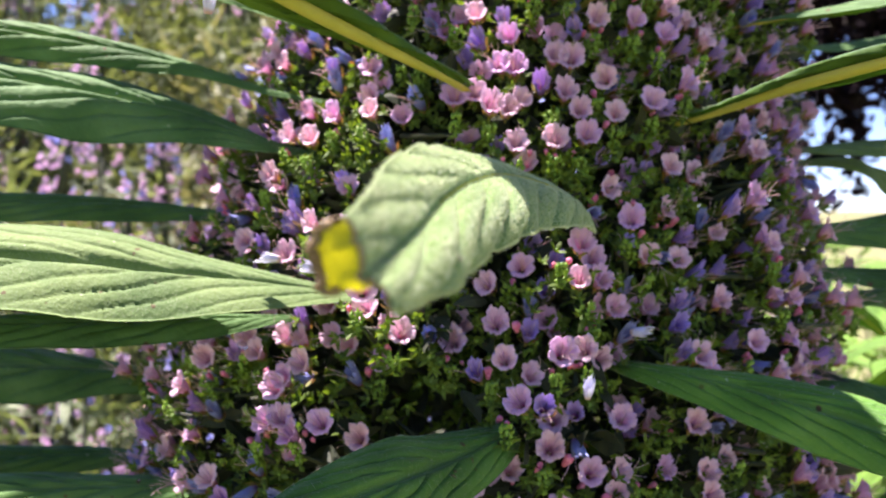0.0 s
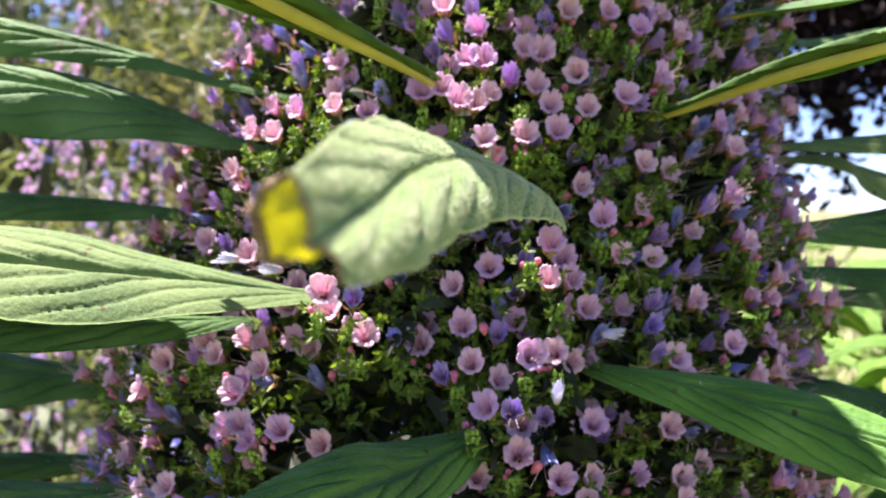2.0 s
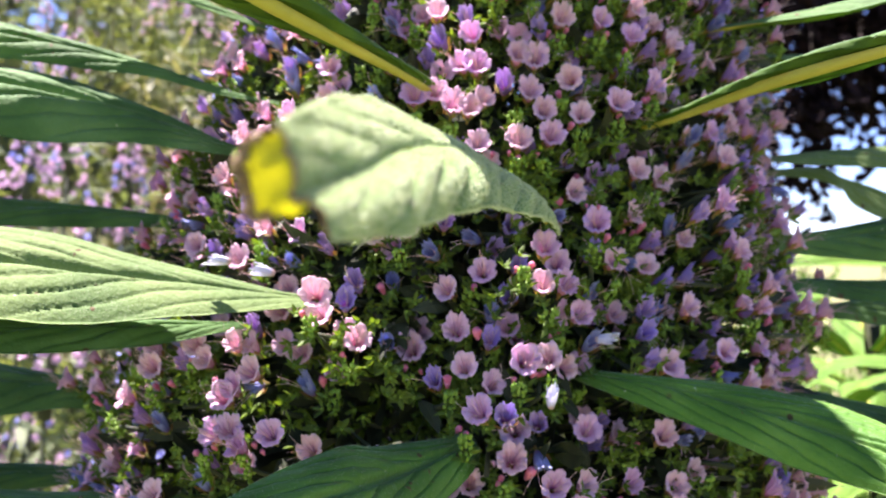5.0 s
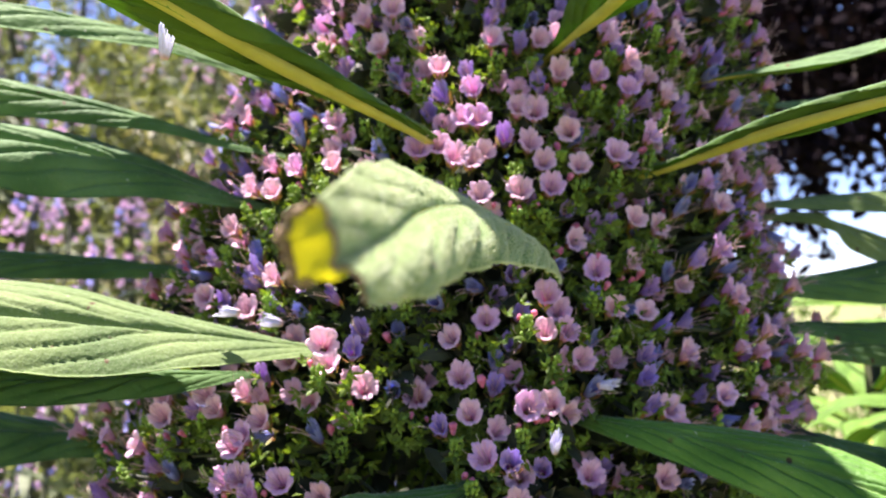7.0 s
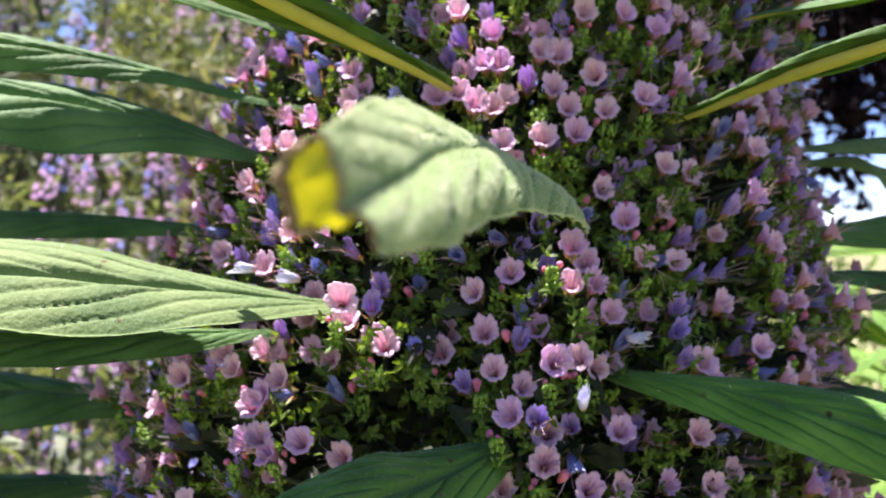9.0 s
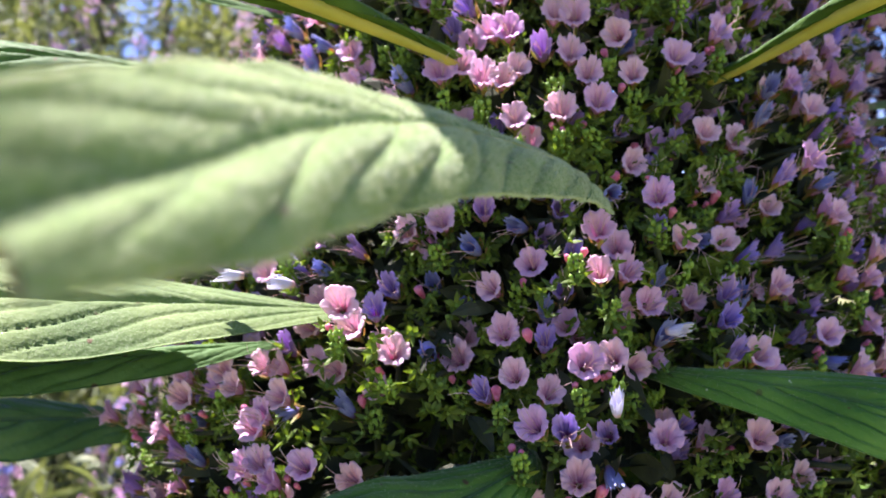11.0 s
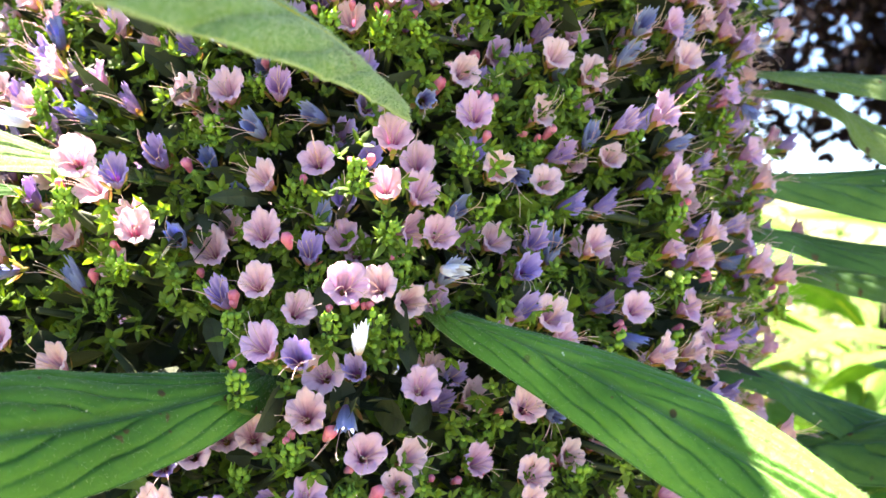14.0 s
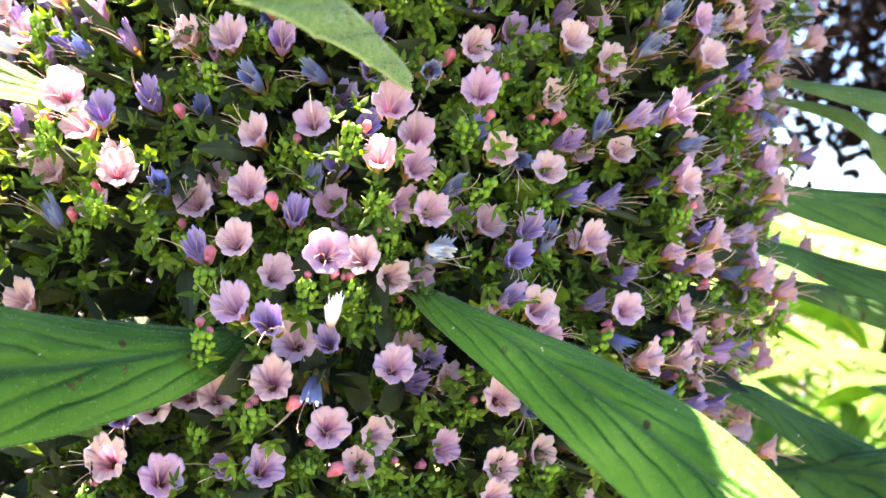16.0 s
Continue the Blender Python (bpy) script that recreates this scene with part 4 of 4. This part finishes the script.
    ob = part("leaf", me, spike, Matrix.Translation(REACH_FOOT - FOOT), "pale furry leaf arching outwards, its yellow tip curled under")
    part("midrib", midrib_mesh("midrib", (line, high, normal[:, half], near_wide), 0.10, 0.0012, to=0.8), ob)
    fur(ob, me, n, across, normal, 60000, 8, 0.0012, 0.00005)
    # the yellow tip, folded aside behind the blunt end, with a crumpled brown rim
    edge = top[-1, int(half * 0.06):int(half * 1.30)]
    rows = len(edge)
    verts = []
    for i in range(12):
        u = i / 11
        for k, p in enumerate(edge):
            v = k / (rows - 1)
            side = u * 0.0056 * (0.72 + 0.35 * math.sin(math.pi * min(1, v * 1.1)))
            verts.append(p - normal[-1, half] * 0.0005 + np.array((-side, 0.0012 + 0.0034 * math.sin(1.9 * u), -0.0010 * u + 0.0004 * math.sin(9 * v + 4 * u))))
    shell = mesh_of("curled_tip", verts, grid_faces(12, rows), (TIP,))
    part("curled_tip", shell, ob, label="yellow translucent leaf tip").modifiers.new("thickness", "SOLIDIFY").thickness = 0.0004
    rim, brown = [np.array(verts[11 * rows + k]) for k in range(rows)], []
    rim = [np.array(verts[i * rows]) for i in range(2, 11)] + rim
    for k, p in enumerate(rim):
        r = 0.0005 + 0.0002 * math.sin(1.7 * k) + 0.00015 * rnd.randn()
        for q in range(8):
            w = 2 * math.pi * q / 8
            brown.append(p + np.array((-0.0007 + 1.25 * r * math.cos(w), 0.5 * r * math.sin(w + 1), 0.8 * r * math.sin(w))) + 0.00010 * rnd.randn(3))
    part("dried_margin", mesh_of("dried_margin", brown, grid_faces(len(rim), 8, closed=True), (DRIED,)), ob, label="crumpled brown dried leaf margin")
    return ob


reach = reaching_leaf()


# ---- faded flowers that fell onto the leaves ----
FADED = petal_material("faded_petal", (0.62, 0.42, 0.36), (0.66, 0.66, 0.80), (0.80, 0.82, 0.92), (0.5, 0.45, 0.6), (0.9, 0.9, 1.0), (1.1, 1.1, 1.05), 0.35)
for k, (x, y, z, way) in enumerate(((-0.060, 0.428, 1.4005, (-0.9, -0.3, 0.1)), (-0.045, 0.434, 1.396, (-0.7, -0.5, 0.2)), (0.058, 0.417, 1.349, (0.05, -0.6, 1.0)), (0.076, 0.432, 1.372, (0.7, -0.6, 0.1)), (-0.060, 0.335, 1.4773, (0.15, -0.15, 1.0)))):
    ob = new("fallen_flower", bell_mesh("fallen_bell", FADED, 60 + k, length=0.0105, mouth=0.0030, flare=0.1, crumple=0.18, shut=0.3, seg=30))
    ob.matrix_world = aim(Vector((x, y, z)), way, k, 0.85)
    tagged(ob, "withered pale blue flower caught among the pink bells" if k in (2, 3) else "withered pale blue flower lying on a long leaf", "flower", "fallen flowers")


# ---- garden behind ----
def strap_leaf(length, width, bend):
    verts = []
    for s, w in ((0, 0.4), (0.2, 0.8), (0.4, 1), (0.6, 0.95), (0.8, 0.6), (1, 0.05)):
        for c in (-1, 0, 1):
            verts.append((c * w * width / 2, bend * length * s * s + 0.15 * width * abs(c) * w, length * s * (1 - 0.35 * bend * s)))
    return verts, grid_faces(6, 3)


def bush(x, y, height, spread, seed, label, leaf=FAR_LEAF, spikes=9, leaves=1500, flower=(0, 0, 0, 0, 0, 1), long=0.095, broad=0.0125):
    """A shrub of stems, narrow arching leaves and upright spikes of small flowers."""
    rnd = np.random.RandomState(seed)
    ob = thing("echium_bush", x, y, -0.06, label, "shrub", "garden shrubs")
    stems, leafage = Heap(), Heap()
    tips = []
    for k in range(46):
        a, r = rnd.uniform(0, 6.28), spread * math.sqrt(rnd.rand())
        h = height * rnd.uniform(0.5, 1.0) * (1 - 0.35 * (r / spread) ** 2)
        end = (r * math.cos(a), r * math.sin(a), h)
        tips.append(end)
        stems.add(*tube([(0.25 * end[0], 0.25 * end[1], 0), (0.7 * end[0], 0.7 * end[1], 0.5 * h), end], (0.010, 0.006, 0.003), 5))
    for k in range(int(leaves * 1.5)):
        e = tips[rnd.randint(len(tips))]
        t = rnd.uniform(0.35, 1.0)
        p = Vector((e[0] * (0.4 + 0.6 * t), e[1] * (0.4 + 0.6 * t), e[2] * t))
        w = Vector((rnd.randn(), rnd.randn(), 0.5 + 0.5 * rnd.randn()))
        v, f = strap_leaf(long * rnd.uniform(0.6, 1.3), broad * rnd.uniform(0.7, 1.4), rnd.uniform(0.1, 0.8))
        leafage.add(turned(v, aim(p + Vector(rnd.randn(3) * 0.05), w, rnd.uniform(0, 6.28))), f)
    tagged(part("stem_mass", stems.mesh("stem_mass", (STALK_AND_SHADE,)), ob), kind="stuff")
    tagged(part("foliage", leafage.mesh("foliage", (leaf,)), ob), kind="stuff")
    cup = []
    for t, r in ((0, 0.0016), (0.6, 0.0046), (1, 0.0078)):
        for q in range(5):
            cup.append((r * math.cos(q * 1.2566), r * math.sin(q * 1.2566), 0.011 * t))
    cf = grid_faces(3, 5, closed=True)
    for k in range(int(spikes * 1.6)):
        e = tips[k % len(tips)] if k < len(tips) else [q * rnd.uniform(0.75, 1.05) for q in tips[k % len(tips)]]
        heap = Heap()
        tall, wide = rnd.uniform(0.10, 0.20), rnd.uniform(0.035, 0.060)
        for q in range(46):
            s = rnd.rand()
            a = rnd.uniform(0, 6.28)
            n = Vector((math.cos(a), math.sin(a), 0.4))
            p = n * wide * (1 - 0.75 * s) + Vector((0, 0, s * tall))
            heap.add(turned(cup, aim(p, n + Vector(rnd.randn(3) * 0.2))), cf, int(flower[rnd.randint(len(flower))]))
        heap.add(*tube([(0, 0, -0.02), (0, 0, tall)], (0.012, 0.004), 6), 2)
        part("flower_spike", heap.mesh("flower_spike", (FAR_MAUVE, FAR_BLUE, STALK_AND_SHADE)), ob, Matrix.Translation(e) @ pose(0, 0, -0.02, rnd.uniform(-12, 12), rnd.uniform(-12, 12)))
    return ob


MAUVE_BUSH = "grey-green garden shrub with mauve and blue flower spikes"
bush(-1.05, 2.1, 1.85, 0.55, 1, MAUVE_BUSH, spikes=33, leaves=4420)
bush(-0.50, 2.7, 2.15, 0.55, 2, "dry straw-coloured shrub with narrow curling leaves", leaf=DRY_LEAF, spikes=3, leaves=7650)
bush(-1.75, 3.0, 2.6, 0.75, 3, MAUVE_BUSH, spikes=46, leaves=6460)
bush(-0.75, 1.55, 1.36, 0.4, 4, MAUVE_BUSH, spikes=33, leaves=4420)
bush(-1.15, 4.0, 3.0, 0.9, 5, "tall green garden shrub with long narrow leaves", spikes=14, leaves=7650, long=0.12, broad=0.014)
bush(-2.7, 4.6, 3.2, 1.0, 6, MAUVE_BUSH, spikes=36, leaves=6460, long=0.12, broad=0.014)
bush(-0.35, 3.6, 3.3, 0.6, 11, "dry straw-coloured shrub with narrow curling leaves", leaf=DRY_LEAF, spikes=6, leaves=8840, long=0.11)
bush(-1.9, 3.9, 3.6, 0.8, 12, MAUVE_BUSH, spikes=46, leaves=8840, long=0.11)
bush(-2.9, 3.4, 3.4, 0.8, 13, MAUVE_BUSH, spikes=45, leaves=7140, long=0.11)
bush(-1.2, 5.6, 3.9, 1.1, 14, MAUVE_BUSH, spikes=30, leaves=7000, long=0.22, broad=0.055)
bush(-3.2, 5.6, 4.0, 1.1, 15, MAUVE_BUSH, spikes=30, leaves=7000, long=0.22, broad=0.055)
bush(0.35, 3.4, 1.85, 0.7, 7, "low green garden shrub with narrow leaves", spikes=4, leaves=2600)
bush(1.5, 3.6, 1.58, 0.8, 8, "low green garden shrub with narrow leaves", leaf=FRESH_LEAF, spikes=2, leaves=3200)
bush(2.4, 4.4, 1.60, 0.9, 9, "low green garden shrub with narrow leaves", leaf=FRESH_LEAF, spikes=2, leaves=3000)


def rosette(x, y, top, count, seed, length, width, label):
    """A young echium: a bare stem with broad fresh leaves spreading from its top."""
    rnd = np.random.RandomState(seed)
    ob = thing("young_echium", x, y, -0.06, label, "plant", "young plants")
    part("stem", mesh_of("stem", *tube([(0, 0, 0), (0.01, 0, top * 0.5), (0, 0, top + 0.05)], (0.03, 0.025, 0.012), 10), (STALK_AND_SHADE,)), ob)
    for k in range(count):
        a = k * 2.399 + 0.3 * rnd.rand()
        rise = 0.12 + 0.5 * (k / count)
        long = length * rnd.uniform(0.8, 1.1)
        d = Vector((math.cos(a), math.sin(a), 0))
        z0 = top - 0.12 + 0.16 * k / count
        pts = [d * 0.01 + Vector((0, 0, z0)), d * long * 0.4 + Vector((0, 0, z0 + 0.4 * long * rise)), d * long * 0.75 + Vector((0, 0, z0 + 0.5 * long * rise)), d * long + Vector((0, 0, z0 + long * (rise - 0.35)))]
        me, middle = blade("leaf", pts, width * rnd.uniform(0.8, 1.1), (rnd.uniform(-25, 25), rnd.uniform(-35, 35)), seed=seed * 50 + k, n=60, across=13, materials=(FRESH_LEAF, FRESH_LEAF), fold=0.3)
        part("midrib", midrib_mesh("midrib", middle, 0.09), part("leaf", me, ob))
    return ob


rosette(0.60, 0.98, 1.34, 18, 3, 0.30, 0.075, "young echium with broad bright green leaves")
rosette(0.82, 1.25, 1.40, 18, 6, 0.32, 0.08, "young echium with broad bright green leaves")
rosette(1.15, 1.7, 1.40, 18, 7, 0.36, 0.09, "young echium with broad bright green leaves")
rosette(0.58, 1.45, 1.30, 18, 8, 0.32, 0.08, "young echium with broad bright green leaves")
rosette(0.95, 1.55, 1.24, 16, 4, 0.34, 0.085, "young echium with broad bright green leaves")
rosette(0.40, 1.25, 1.10, 14, 5, 0.30, 0.075, "young echium with broad bright green leaves")


def tree():
    """A dark-leaved tree: trunk, limbs, and a deep crown with a ragged lower edge and hanging twigs."""
    rnd = np.random.RandomState(21)
    ob = thing("tree", 3.4, 6.0, -0.06, "dark purple-leaved tree standing against the sky", "tree")
    part("trunk", mesh_of("trunk", *tube([(0, 0, 0), (0.05, 0, 1.2), (-0.05, 0.1, 2.6), (0, 0.1, 4.2)], (0.24, 0.19, 0.15, 0.08), 12), (BARK,)), ob)
    crown, twigs = Heap(), Heap()
    base = Vector((3.4, 6.0, -0.06))
    clumps = []
    for k in range(900):
        a, b, r = rnd.uniform(0, 6.28), rnd.uniform(-1, 1), rnd.rand() ** 0.4
        c = Vector((2.15 * r * math.cos(a) * math.sqrt(1 - b * b), 1.6 * r * math.sin(a) * math.sqrt(1 - b * b), 1.7 * r * b))
        clumps.append(Vector((3.15, 5.3, 3.75)) + c - base)
    for k in range(300):
        clumps.append(Vector((rnd.uniform(1.1, 3.4), rnd.uniform(4.0, 5.6), 1.9 + 0.8 * rnd.rand() ** 0.6)) - base)
    for k in range(60):
        clumps.append((Vector((rnd.uniform(1.0, 1.62), rnd.uniform(4.6, 5.0), 1.52 + 0.5 * rnd.rand() ** 0.7)) - base, 5, 0.05))
    for k in range(9):
        top = Vector((rnd.uniform(1.4, 2.6), rnd.uniform(4.2, 5.0), 2.1)) - base
        drop = rnd.uniform(0.15, 0.45)
        twigs.add(*tube([top + Vector((0, 0, 0.3)), top, top + Vector((0.03, 0, -drop))], (0.008, 0.005, 0.002), 4))
        for q in range(int(26 * drop) + 3):
            clumps.append((top + Vector((0.02 * rnd.randn(), 0.02 * rnd.randn(), -drop * rnd.rand()), ), 5, 0.03))
    tw = Vector((1.72, 5.0, 1.95)) - base
    twigs.add(*tube([tw + Vector((0, 0, 0.3)), tw, tw + Vector((0.02, 0, -0.44))], (0.007, 0.004, 0.002), 4))
    clumps += [(tw + Vector((0.02 * rnd.randn(), 0.02 * rnd.randn(), -0.46 * t),), 3, 0.03) for t in np.linspace(0, 1, 16)]
    for c in clumps:
        c, count, size = c if isinstance(c, tuple) else (c, 26, 0.15)
        for q in range(count):
            v, f = small_leaf(rnd.uniform(0.055, 0.095), rnd.uniform(0.035, 0.055), 0.3 * rnd.randn())
            crown.add(turned(v, aim(c + Vector(rnd.randn(3) * size), rnd.randn(3) + np.array((0, 0, -0.5)), rnd.uniform(0, 6.28))), f)
    for k in range(26):
        e = clumps[rnd.randint(400)]
        st = Vector((0, 0.05, rnd.uniform(1.9, 3.6)))
        twigs.add(*tube([st, (st + e) / 2 + Vector((0, 0, 0.15)), e], (0.06, 0.035, 0.012), 6))
    tagged(part("limb_mass", twigs.mesh("limb_mass", (BARK,)), ob), kind="stuff")
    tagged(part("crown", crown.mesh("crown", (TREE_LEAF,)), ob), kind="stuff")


tree()


# ---- the sway of the reaching leaf ----
def motions():
    home = REACH_FOOT - FOOT
    sway = [(0.0, 0.8, -1.4), (0.2, 1.1, -1.5), (0.3, 0.6, -1.1), (0.4, -0.1, 0.1), (0.5, 0.2, 0.7), (0.6, 0.1, 0.5), (0.7, -0.1, 0.1), (0.8, 0.0, 0.0), (1.0, 0.2, 0.2),
            (1.5, 0.25, -0.05), (2.0, 0.0, 0.0), (2.5, 0.2, -0.15), (3.0, 0.05, -0.1), (3.5, 0.0, 0.2), (3.7, 0.1, -0.1), (5.8, 0.2, -1.0), (6.0, 0.2, -1.05), (6.5, 0.15, -0.6),
            (7.0, 0.0, -0.5), (7.5, 0.6, -0.4), (8.0, 0.15, -0.3), (8.5, -0.1, 0.0), (8.7, 0.0, 0.1), (10.8, 0.9, 0.0), (11.5, 1.05, 0.0), (12.0, 0.8, -0.2), (12.5, 0.5, -0.5),
            (13.0, -0.1, -0.6), (13.5, -0.45, -0.6), (16.0, -0.7, -0.6)]
    walk(reach, [(t, pose(*home, nod, 0, swing)) for t, nod, swing in sway])


motions()
